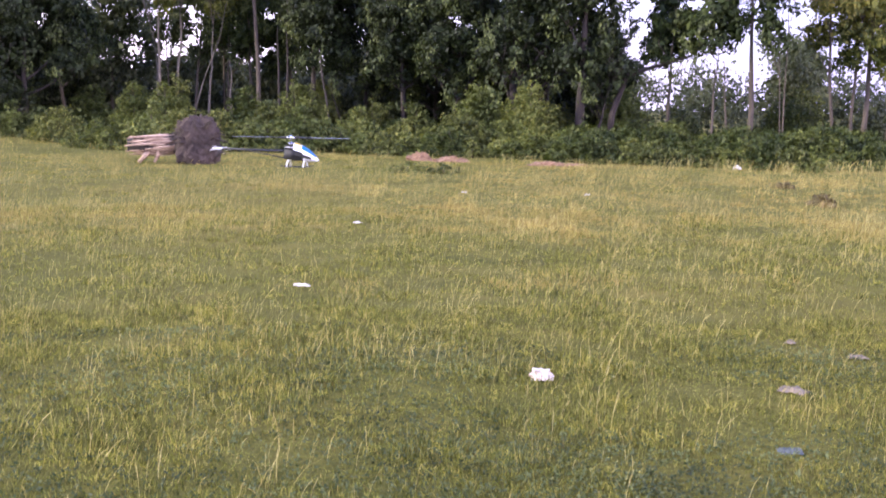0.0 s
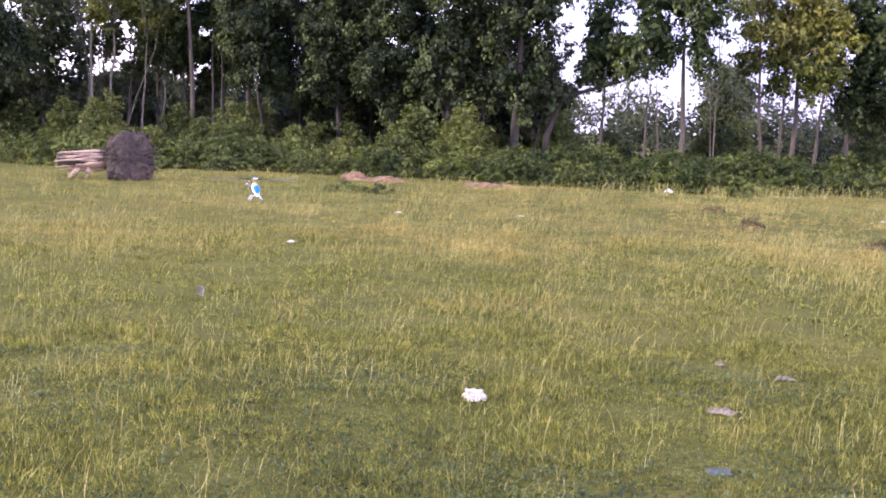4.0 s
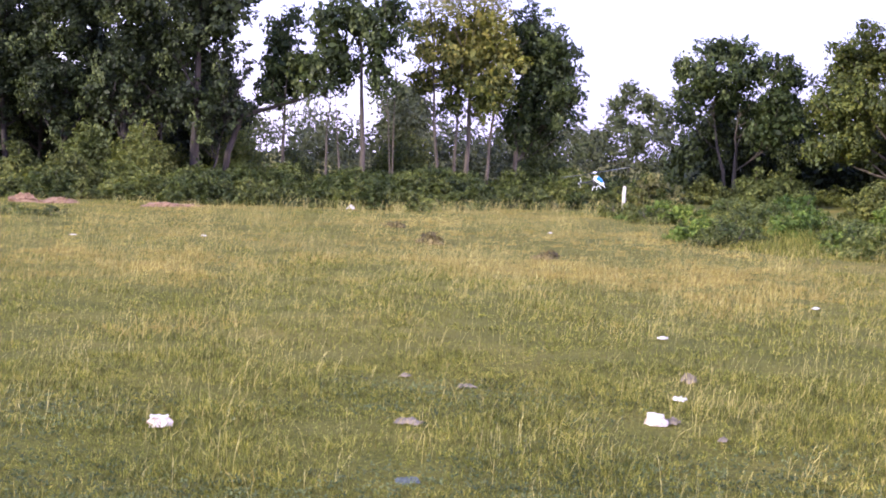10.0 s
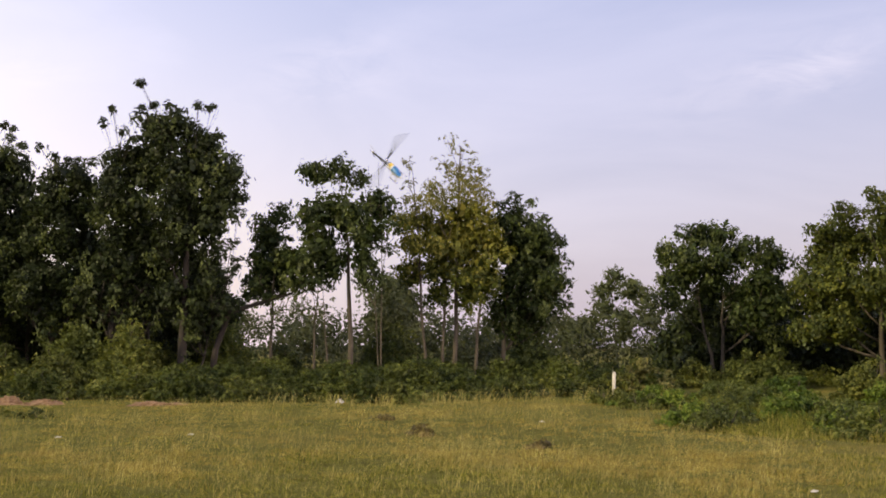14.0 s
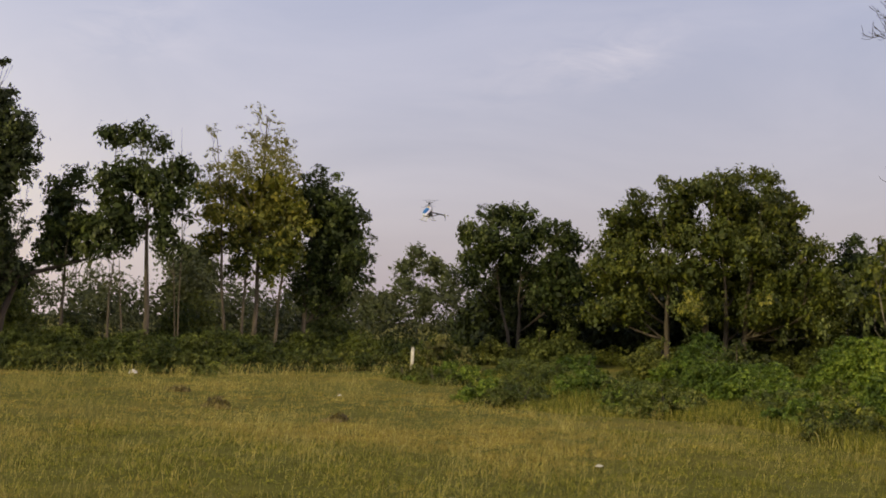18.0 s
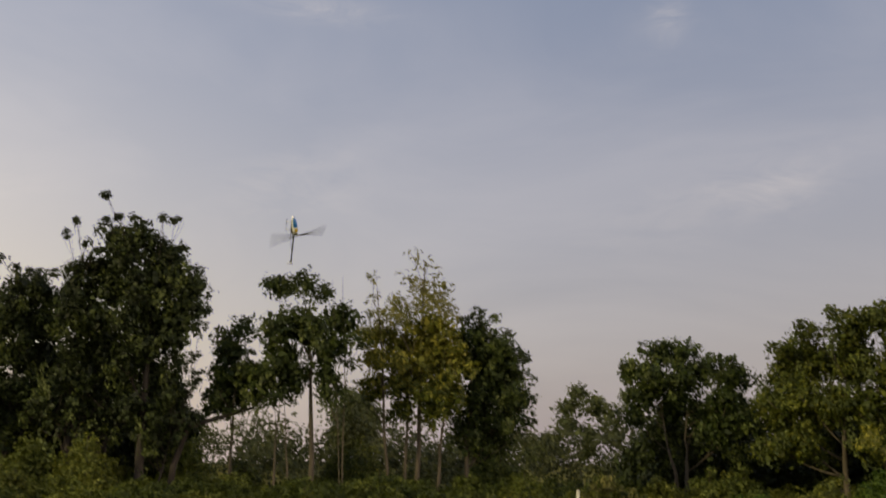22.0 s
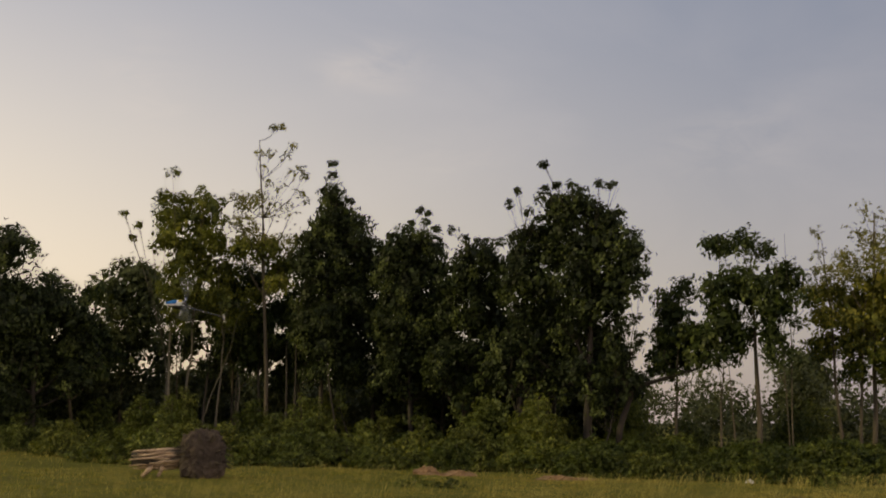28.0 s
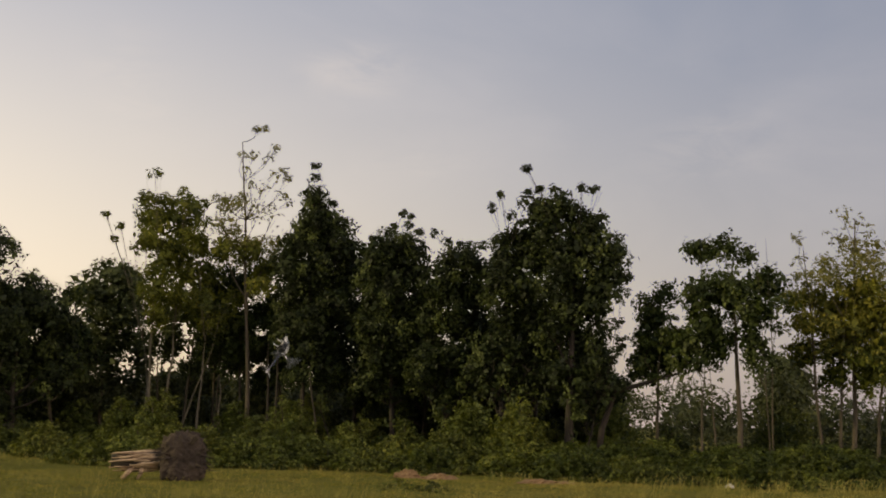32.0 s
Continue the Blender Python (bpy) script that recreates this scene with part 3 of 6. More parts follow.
    for foot, head, top, rad in trunks:
        bm = bmesh.new()
        k = 9
        pts, rr = [], []
        sway = np.cumsum(np.cumsum(rs.normal(size=(k, 2)) * 0.02, axis=0) + rs.normal(size=(k, 2)) * 0.025, axis=0) * (1.7 if look_of == "olive" else 1.0)
        for i in range(k):
            u = i / (k - 1)
            pts.append((foot + (head - foot) * u + sway[i, 0] * (i > 0), sway[i, 1] * (i > 0), top * u))
            rr.append(rad * ((1 - u) ** 0.8 * 0.72 + 0.14) * (1.35 if i == 0 else 1))
        tube(bm, pts, rr, 9)
        part("trunk", bm, bark, ob)
        heads.append((pts, rr))
    for across, depth, height, r in full:
        if r < 0.08 or (across, depth, height, r) in rear:
            continue
        pts, rr = min(heads, key=lambda h: abs(h[0][-1][0] - across) + 0.3 * abs(h[0][-1][2] - height))
        i = min(range(len(pts)), key=lambda j: abs(pts[j][2] - max(height - 1.0 - 0.4 * abs(across - pts[j][0]), 1.2)))
        a, e = Vector(pts[i]), Vector((across, depth, height))
        if (e - a).length < 0.4:
            continue
        m = a.lerp(e, 0.5) + Vector((float(rs.normal()) * 0.15, float(rs.normal()) * 0.15, -0.12))
        bm = bmesh.new()
        r0 = max(0.016, rr[i] * (0.5 if r > 0.35 else 0.22))
        tube(bm, [a, a.lerp(m, 0.5) + Vector((0, 0, -0.05)), m, m.lerp(e, 0.5), e], [r0, r0 * 0.85, r0 * 0.65, r0 * 0.45, 0.012], 6)
        for _ in range(3):
            q = e + Vector([float(c) for c in rs.normal(size=3)]) * r * 0.5
            tube(bm, [m.lerp(e, 0.4), m.lerp(q, 0.7), q], [r0 * 0.4, r0 * 0.25, 0.008], 4)
        part("limb", bm, bark, ob)
    return ob


def bush_lobes(rs, w, h):
    """A ragged mound of small sprays of leaves on unequal stems, highest near the middle."""
    lobes = []
    for _ in range(max(12, int(26 * w * max(0.6, h)))):
        a, q = float(rs.uniform(0, 2 * math.pi)), float(rs.random()) ** 0.6
        cx, cy = 0.5 * w * q * math.cos(a), 0.5 * w * q * math.sin(a)
        top = h * (1 - 0.7 * q ** 2.0) * float(rs.uniform(0.35, 1.22))
        r = min(0.3, 0.1 + 0.13 * h) * float(rs.uniform(0.45, 1.25))
        lobes.append((cx, cy, max(top - r * 0.6, r * 0.5), r))
        if top > 0.6:
            lobes.append((cx * 0.9, cy * 0.9, top * float(rs.uniform(0.3, 0.65)), r))
    return lobes


def bush(name, bearing, dist, w, h, leaf, size, density, label, group, seed, loose=0.6):
    """A shrub: stems from the ground and clumps of leaves."""
    rs = np.random.default_rng(seed)
    x, y = spot(bearing, dist)
    ob = empty(name, pose(x, y, float(lie(x, y)) - 0.02, 0, 0, -bearing), label, "bush", group)
    lobes = bush_lobes(rs, w, h)
    v = crown_leaves(lobes, density, size, 0.45, rs, loose)
    v = v[v[:, :, 2].min(axis=1) > 0]
    part("foliage", quads("foliage", v, leaf), leaf, ob)
    bm = bmesh.new()
    cx, cy, cz, r = max(lobes, key=lambda l: l[2])
    q = Vector((cx, cy, cz + r * 0.5))
    tube(bm, [(cx * 0.4, cy * 0.4, 0), (cx * 0.6, cy * 0.7, q.z * 0.45), q], [0.035, 0.022, 0.006], 6)
    part("stem", bm, BARK, ob)
    return ob


# ---- ground ----
def field():
    rings = [0.0] + list(np.geomspace(0.6, 3200, 110))
    k = 160
    verts, faces = [(0, 0, 0)], []
    for r in rings[1:]:
        a = np.arange(k) * 2 * math.pi / k
        x, y = r * np.sin(a), r * np.cos(a)
        z = lie(x, y) if r < 90 else 0 * x
        verts += list(zip(x.tolist(), y.tolist(), np.asarray(z).tolist()))
    for i in range(k):
        faces.append((0, 1 + (i + 1) % k, 1 + i))
    for j in range(len(rings) - 2):
        o, p = 1 + j * k, 1 + (j + 1) * k
        for i in range(k):
            n = (i + 1) % k
            faces.append((o + i, o + n, p + n, p + i))
    me = mesh_of("ground", verts, faces, GROUND)
    for p in me.polygons:
        p.use_smooth = True
    tagged(new("ground", me), "grazed field of green and straw-coloured grass", "field", kind="structure")


field()


def edge(bearing):
    """Distance of the undergrowth's front from the camera."""
    return np.interp(bearing, [-45, -35, -31, -27, -19, -15.8, -7.7, 0.4, 7.1, 11, 13.8, 14.9, 19.2, 22.4, 26.5, 31.5, 40], [62, 54, 42.5, 41, 41.5, 39.5, 37, 35.5, 39, 43.5, 43, 26, 23.4, 23.6, 22.8, 19.2, 15.5])


# ---- grass ----
def sown(n, r0, r1, rs, spread=41.0):
    """Random places in a sector of the open field."""
    az = rs.uniform(-spread, spread, n)
    r = np.sqrt(rs.uniform(r0 * r0, r1 * r1, n))
    keep = r < edge(az) + 1.5
    a = np.radians(az[keep])
    return r[keep] * np.sin(a), r[keep] * np.cos(a)


def patches(x, y):
    """Where the grass stands tall and dry: 0 green turf, 1 straw."""
    d = np.hypot(x, y)
    az = np.degrees(np.arctan2(x, y))
    band = np.clip((d - 9) / 9, 0, 1) * np.clip((az + 34) / 26, 0.45, 1)
    f = 0.26 + 0.46 * band + 1.0 * np.clip(1 - np.abs(d - 23) / 10, 0, 1) * np.clip(1.15 - np.abs(az - 9) / 12, 0, 1) * (0.6 + 0.4 * np.sin(x * 0.8 + y * 0.3))
    f = f + 0.27 * np.sin(x * 0.62 + 2.2 * np.sin(y * 0.29)) * np.sin(y * 0.41 + 1.4 * np.sin(x * 0.23 + 1))
    f = f + 0.12 * np.clip((11 - d) / 3, 0, 1)
    f = f - 0.3 * np.clip((az - 17) / 7, 0, 1) * np.clip((d - 8) / 5, 0, 1)
    near = np.clip((12 - d) / 4, 0, 1)
    f = f * (1 - near) + (0.24 + 0.35 * (f - 0.3)) * near
    f = f * (0.45 + 0.55 * np.clip((d - 5.2) / 2.6, 0, 1))
    return np.clip(f + 0.16 * np.sin(x * 2.3 + 1.2 * np.sin(y * 1.4)) * np.sin(y * 1.9 + x * 0.7), 0.03, 1)


def tufted(n, r0, r1, each, wide, rs):
    """Places of blades that stand in tufts, and the way each leans."""
    x, y = sown(n // each, r0, r1, rs)
    m = len(x)
    big = np.repeat(rs.uniform(0.4, 1.7, m), each)
    ox, oy = rs.normal(size=m * each) * wide * big, rs.normal(size=m * each) * wide * big
    return np.repeat(x, each) + ox, np.repeat(y, each) + oy, np.arctan2(oy, ox) + rs.normal(size=m * each) * 0.6, big


def grass_mesh(name, x, y, h, w, lean, material, rs, t):
    n = len(x)
    d = np.stack([np.cos(t), np.sin(t), np.zeros(n)], 1)
    q = rs.uniform(0, 2 * math.pi, n)
    s = np.stack([np.cos(q), np.sin(q), np.zeros(n)], 1)
    base = np.stack([x, y, lie(x, y) - 0.008], 1)
    k = (lean * np.abs(rs.normal(size=n)))[:, None]
    H, W = h[:, None], w[:, None]
    v = np.empty((n, 3, 3))
    v[:, 0] = base - s * W * 0.5
    v[:, 1] = base + s * W * 0.5
    v[:, 2] = base + np.array([0, 0, 1.0]) * H + d * H * k
    return tris(name, v, material)


def stalk_mesh(name, x, y, h, w, material, rs):
    """Bent stalks that lean with the wind, each with a thin stem and a narrow seed head."""
    n = len(x)
    t = rs.normal(0.15, 0.9, n)
    d = np.stack([np.cos(t), np.sin(t), np.zeros(n)], 1)
    q = rs.uniform(0, math.pi, n)
    s = np.stack([np.cos(q), np.sin(q), np.zeros(n)], 1)
    base = np.stack([x, y, lie(x, y) - 0.008], 1)
    H, W = h[:, None], w[:, None]
    k = rs.normal(0.28, 0.3, n)[:, None]
    up = np.array([0, 0, 1.0])
    low, high, tip = base + up * H * 0.4 + d * H * k * 0.25, base + up * H * 0.78 + d * H * k * 0.65, base + up * H + d * H * k * 1.15
    v = np.empty((n, 3, 4, 3))
    for i, (p0, p1, w0, w1) in enumerate(((base, low, 0.55, 0.5), (low, high, 0.5, 0.45), (high, tip, 1.0, 0.25))):
        v[:, i, 0], v[:, i, 1], v[:, i, 2], v[:, i, 3] = p0 - s * W * w0 * 0.5, p0 + s * W * w0 * 0.5, p1 + s * W * w1 * 0.5, p1 - s * W * w1 * 0.5
    return quads(name, v.reshape(-1, 4, 3), material)


def grow():
    rs = np.random.default_rng(21)
    X, Y, H, W, A = [], [], [], [], []
    for n, r0, r1, hh, ww in ((300000, 3.6, 10, 0.043, 0.0065), (240000, 10, 20, 0.045, 0.009), (140000, 20, 40, 0.036, 0.017), (36000, 40, 66, 0.05, 0.03)):
        x, y, lean_to, big = tufted(n, r0, r1, 12, 0.03 + ww * 1.5, rs)
        f = patches(x, y)
        clump = 0.8 + 0.45 * np.sin(x * 3.1 + 1.3 * np.sin(y * 2.2)) * np.sin(y * 2.7)
        X.append(x), Y.append(y), A.append(lean_to)
        H.append(hh * rs.uniform(0.5, 1.5, len(x)) * (0.55 + 0.45 * big) * clump * (0.85 + 0.5 * f))
        W.append(ww * rs.uniform(0.6, 1.4, len(x)))
    X, Y, H, W, A = (np.concatenate(q) for q in (X, Y, H, W, A))
    dry = rs.random(len(X)) < np.clip((patches(X, Y) - 0.44) * 1.8, 0.03, 0.88)
    for name, pick, stuff, words in (("short_grass", ~dry, GRASS, "short green grass covering the field"), ("dry_turf", dry, DRYTURF, "short dry tan grass in patches of the field")):
        tagged(new(name, grass_mesh(name, X[pick], Y[pick], H[pick], W[pick], 0.85, stuff, rs, A[pick])), words, "grass", kind="stuff")
    X, Y, H, W = [], [], [], []
    for n, r0, r1, hh, ww in ((30000, 3.6, 10, 0.135, 0.0042), (34000, 10, 20, 0.135, 0.005), (44000, 20, 40, 0.1, 0.006), (30000, 40, 64, 0.14, 0.015)):
        x, y = sown(n, r0, r1, rs)
        tuft = 0.55 + 0.6 * np.clip(np.sin(x * 4.1 + 2 * np.sin(y * 3.3)) * np.sin(y * 3.7 + 1.5 * np.sin(x * 2.9)), -0.5, 1)
        keep = rs.random(len(x)) < patches(x, y) * tuft
        x, y, tuft = x[keep], y[keep], tuft[keep]
        X.append(x), Y.append(y)
        H.append(hh * rs.uniform(0.4, 1.5, len(x)) * (0.75 + 0.4 * tuft))
        W.append(ww * rs.uniform(0.7, 1.3, len(x)))
    # taller dry tufts here and there
    x, y = sown(420, 11, 34, rs)
    keep = rs.random(len(x)) < patches(x, y) * 1.3
    x, y = x[keep], y[keep]
    n = 38
    wide = np.repeat(rs.uniform(0.12, 0.4, len(x)), n)
    tall = np.repeat(rs.uniform(0.7, 1.4, len(x)), n)
    x, y = np.repeat(x, n) + rs.normal(size=len(x) * n) * wide, np.repeat(y, n) + rs.normal(size=len(y) * n) * wide
    X.append(x), Y.append(y)
    H.append(0.21 * tall * rs.uniform(0.5, 1.4, len(x)))
    W.append(0.0045 * rs.uniform(0.7, 1.4, len(x)))
    az = rs.uniform(-41, 41, 20000)
    d = edge(az) + rs.uniform(-1.8, 3.5, len(az))
    x, y = d * np.sin(np.radians(az)), d * np.cos(np.radians(az))
    keep = rs.random(len(x)) < (0.25 + 0.6 * (np.sin(az * 1.9 + np.sin(az * 0.7) * 2) > 0)) * np.where(az > 14.5, 0.12, np.where(az < -6, 0.3, 1.0))
    x, y, az = x[keep], y[keep], az[keep]
    X.append(x), Y.append(y)
    H.append(0.27 * rs.uniform(0.3, 1.5, len(x)) * np.where((az > 14.5) | (az < -6), 0.6, 1.0))
    W.append(0.012 * rs.uniform(0.7, 1.5, len(x)))
    az = rs.uniform(14, 41, 60000)
    d = edge(az) + 11 * rs.random(len(az)) ** 1.3 - 0.6
    x, y = d * np.sin(np.radians(az)), d * np.cos(np.radians(az))
    tall = 0.7 + 0.5 * np.sin(x * 0.9 + np.sin(y * 0.7)) * np.sin(y * 0.8)
    t = rs.uniform(0, 2 * math.pi, len(x))
    tagged(new("rank_grass", grass_mesh("rank_grass", x, y, 0.3 * tall * rs.uniform(0.4, 1.3, len(x)), 0.014 * rs.uniform(0.6, 1.4, len(x)), 0.5, GRASS, rs, t)), "rank green grass between the thicket bushes", "grass", kind="stuff")
    tagged(new("dry_grass", stalk_mesh("dry_grass", np.concatenate(X), np.concatenate(Y), np.concatenate(H), np.concatenate(W), STRAW, rs)), "thin straw-coloured dry grass stalks in patches", "grass", kind="stuff")
    x, y = (np.concatenate(q) for q in zip(sown(48000, 3.6, 9, rs), sown(9000, 9, 32, rs)))
    f = np.sin(x * 1.3 + 1.7 + np.sin(y * 1.3)) * np.sin(y * 1.6 + 0.4 + np.sin(x * 0.9))
    keep = rs.random(len(x)) < np.clip(0.08 + 0.3 * f + 0.5 * np.clip((7.0 - np.hypot(x, y)) / 2, 0, 1), 0, 0.65)
    x, y = x[keep], y[keep]
    c = np.stack([x, y, lie(x, y) + 0.015], 1)
    v = whorls(c, np.tile([0, 0, 1.0], (len(c), 1)), 0.021, 5, 0.4, rs)
    tagged(new("ground_weeds", quads("ground_weeds", v, WEED)), "low broad-leaved green weeds in the turf", "weeds", kind="stuff")


grow()

# ---- trees ----
tree("dark_tree", -34.7, 58.0, "dark",
     [(-2.1, 6.0, 2.48), (-0.1, 6.1, 2.07), (-1.4, 9.1, 1.25), (0.6, 6.9, 1.24), (1.5, 6.0, 1.2), (1.9, 4.4, 1.1), (-0.7, 4.0, 1.93), (-3.2, 8.0, 1.94)],
     [(0.0, -0.3, 5.0, 0.213)])
tree("tree", -30.8, 64.0, "far",
     [(-0.3, 9.2, 0.52), (0.5, 9.1, 0.80), (-1.0, 8.1, 0.97), (0.4, 8.0, 1.25), (1.3, 8.5, 0.86), (-0.3, 6.9, 1.14), (1.0, 6.8, 1.14), (0.3, 5.5, 1.14), (-0.8, 5.7, 0.86)],
     [(0.0, -0.2, 5.8, 0.122)])
tree("tree", -28.5, 56.0, "olive",
     [(-0.5, 12.7, 0.42), (-0.8, 11.9, 0.60), (0.8, 12.1, 0.33), (0.1, 11.5, 0.84), (1.1, 11.4, 0.84), (1.8, 11.5, 0.33), (-0.2, 10.5, 1.09), (1.0, 10.6, 1.09), (1.8, 10.6, 0.50), (-0.7, 9.6, 0.94), (0.4, 9.4, 1.09), (1.4, 9.5, 0.94), (-1.2, 9.3, 0.37), (-2.6, 10.9, 0.20), (-1.9, 10.3, 0.22), (-2.2, 9.9, 0.20), (0.0, 8.3, 1.09), (1.2, 8.2, 0.94), (-0.2, 7.4, 0.94), (0.6, 7.3, 0.94), (-0.0, 6.2, 0.80), (2.1, 8.3, 0.94), (1.9, 7.0, 0.84), (2.6, 6.1, 0.94), (3.3, 7.1, 0.75)],
     [(-0.1, -0.0, 6.2, 0.129), (0.7, 1.0, 5.7, 0.122), (1.0, 1.7, 5.4, 0.053), (-0.6, -0.5, 5.1, 0.061), (1.8, 1.7, 5.2, 0.091), (3.1, 3.0, 3.7, 0.084)])
tree("tree", -23.9, 55.0, "olive_sparse",
     [(-0.4, 15.1, 0.20), (-0.0, 15.1, 0.20), (-1.0, 13.9, 0.25), (-0.5, 13.8, 0.22), (0.5, 14.1, 0.25), (0.2, 13.7, 0.28), (0.9, 13.2, 0.22), (-0.8, 13.1, 0.29), (1.1, 12.8, 0.20), (0.4, 12.8, 0.29), (-0.6, 12.5, 0.37), (-0.0, 12.2, 0.37), (0.8, 12.1, 0.25), (-0.9, 11.9, 0.25), (1.2, 11.8, 0.28), (0.3, 11.5, 0.37), (-0.4, 11.6, 0.37), (-0.2, 10.9, 0.37), (0.5, 10.9, 0.37), (-1.8, 11.5, 0.49), (-1.0, 11.5, 0.49), (-1.8, 10.5, 0.73), (-1.2, 10.0, 0.73), (-0.6, 9.3, 0.73), (-1.7, 9.3, 0.73), (-0.3, 9.5, 0.58), (0.8, 9.5, 0.64), (0.3, 8.5, 0.78)],
     [(-0.2, -0.3, 14.4, 0.129)],
     [(-0.0, 7.3, 0.50), (0.5, 7.4, 0.25)])
tree("tree", -27.2, 60.0, "far",
     [(-1.2, 6.6, 0.8), (0.1, 7.0, 0.9), (1.1, 6.4, 0.8), (-0.6, 5.5, 0.7), (0.9, 5.2, 0.8), (-1.8, 5.4, 0.6)],
     [(0.0, 0.2, 6.4, 0.11), (-1.1, -1.2, 5.4, 0.07)])
tree("tree", -24.6, 58.0, "green",
     [(-1.7, 7.8, 1.03), (-0.6, 8.2, 1.03), (0.5, 8.2, 0.90), (-1.1, 6.3, 1.03), (0.2, 6.3, 1.16), (1.3, 6.7, 1.03), (-1.4, 5.2, 0.78), (-0.3, 4.8, 0.90), (0.8, 4.9, 0.90), (1.7, 5.5, 0.90)],
     [(0.2, 0.1, 6.0, 0.12), (-1.1, -0.9, 5.0, 0.08)])
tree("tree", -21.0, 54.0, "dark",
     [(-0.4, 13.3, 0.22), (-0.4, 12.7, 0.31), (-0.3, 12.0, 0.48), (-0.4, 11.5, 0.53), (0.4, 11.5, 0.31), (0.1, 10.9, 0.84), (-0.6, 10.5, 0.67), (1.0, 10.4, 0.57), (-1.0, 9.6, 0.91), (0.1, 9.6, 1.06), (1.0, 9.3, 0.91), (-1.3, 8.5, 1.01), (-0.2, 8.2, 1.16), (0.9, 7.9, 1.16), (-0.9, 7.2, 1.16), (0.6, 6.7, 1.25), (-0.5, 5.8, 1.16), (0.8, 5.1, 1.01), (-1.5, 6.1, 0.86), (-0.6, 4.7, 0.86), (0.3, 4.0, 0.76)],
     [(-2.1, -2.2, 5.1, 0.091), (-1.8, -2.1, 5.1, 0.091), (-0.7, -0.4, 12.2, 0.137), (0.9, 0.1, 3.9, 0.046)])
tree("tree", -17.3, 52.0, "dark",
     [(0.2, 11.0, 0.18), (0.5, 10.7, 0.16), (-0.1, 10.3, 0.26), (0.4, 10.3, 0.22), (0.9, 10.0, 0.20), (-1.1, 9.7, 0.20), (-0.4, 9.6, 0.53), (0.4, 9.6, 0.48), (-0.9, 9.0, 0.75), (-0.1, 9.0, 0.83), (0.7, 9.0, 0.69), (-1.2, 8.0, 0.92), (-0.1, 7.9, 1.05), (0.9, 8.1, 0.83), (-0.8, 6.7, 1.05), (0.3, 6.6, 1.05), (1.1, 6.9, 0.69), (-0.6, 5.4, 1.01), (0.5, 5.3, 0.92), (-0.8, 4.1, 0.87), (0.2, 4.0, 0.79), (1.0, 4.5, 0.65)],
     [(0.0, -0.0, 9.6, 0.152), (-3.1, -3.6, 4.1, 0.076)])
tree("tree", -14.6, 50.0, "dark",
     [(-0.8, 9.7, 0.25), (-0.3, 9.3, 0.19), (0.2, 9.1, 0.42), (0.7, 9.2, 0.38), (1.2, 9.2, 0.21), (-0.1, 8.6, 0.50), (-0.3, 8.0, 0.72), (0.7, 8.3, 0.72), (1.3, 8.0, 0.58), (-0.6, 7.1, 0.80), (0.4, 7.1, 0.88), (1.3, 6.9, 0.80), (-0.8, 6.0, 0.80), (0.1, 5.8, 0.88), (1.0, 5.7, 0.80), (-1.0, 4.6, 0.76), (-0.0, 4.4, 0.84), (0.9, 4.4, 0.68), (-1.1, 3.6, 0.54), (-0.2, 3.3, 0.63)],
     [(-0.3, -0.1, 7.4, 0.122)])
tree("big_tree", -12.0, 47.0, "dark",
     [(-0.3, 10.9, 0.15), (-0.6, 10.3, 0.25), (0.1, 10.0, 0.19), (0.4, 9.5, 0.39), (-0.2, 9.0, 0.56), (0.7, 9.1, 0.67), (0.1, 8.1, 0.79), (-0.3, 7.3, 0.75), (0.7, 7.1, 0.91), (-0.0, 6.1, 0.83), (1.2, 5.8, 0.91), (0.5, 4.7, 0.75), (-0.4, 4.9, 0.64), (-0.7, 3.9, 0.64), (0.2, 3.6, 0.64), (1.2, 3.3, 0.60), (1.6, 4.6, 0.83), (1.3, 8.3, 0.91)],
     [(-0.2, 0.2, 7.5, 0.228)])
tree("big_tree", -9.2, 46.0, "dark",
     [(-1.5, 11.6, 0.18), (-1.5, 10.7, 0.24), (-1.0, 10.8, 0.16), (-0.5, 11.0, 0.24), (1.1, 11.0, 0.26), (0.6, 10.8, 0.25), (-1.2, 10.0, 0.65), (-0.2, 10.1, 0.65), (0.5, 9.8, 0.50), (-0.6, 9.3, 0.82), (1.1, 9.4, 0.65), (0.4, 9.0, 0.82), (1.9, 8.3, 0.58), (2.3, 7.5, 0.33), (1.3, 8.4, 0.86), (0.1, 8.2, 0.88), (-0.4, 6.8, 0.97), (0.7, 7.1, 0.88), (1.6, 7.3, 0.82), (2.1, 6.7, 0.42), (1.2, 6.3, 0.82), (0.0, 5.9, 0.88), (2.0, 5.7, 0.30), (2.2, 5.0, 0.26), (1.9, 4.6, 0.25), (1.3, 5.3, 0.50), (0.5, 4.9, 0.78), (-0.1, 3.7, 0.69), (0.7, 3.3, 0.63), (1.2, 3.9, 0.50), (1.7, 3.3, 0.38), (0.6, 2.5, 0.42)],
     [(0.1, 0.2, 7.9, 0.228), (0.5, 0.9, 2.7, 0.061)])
tree("tree", -4.9, 46.5, "green",
     [(-0.4, 6.6, 0.49), (0.3, 6.8, 0.65), (-0.1, 5.9, 0.78), (0.5, 5.9, 0.50), (-0.3, 5.0, 0.82), (0.4, 4.9, 0.71), (-0.4, 4.0, 0.78), (-0.0, 3.6, 0.57), (0.3, 4.2, 0.61), (0.9, 4.0, 0.61)],
     [(0.0, 0.1, 5.8, 0.091)])
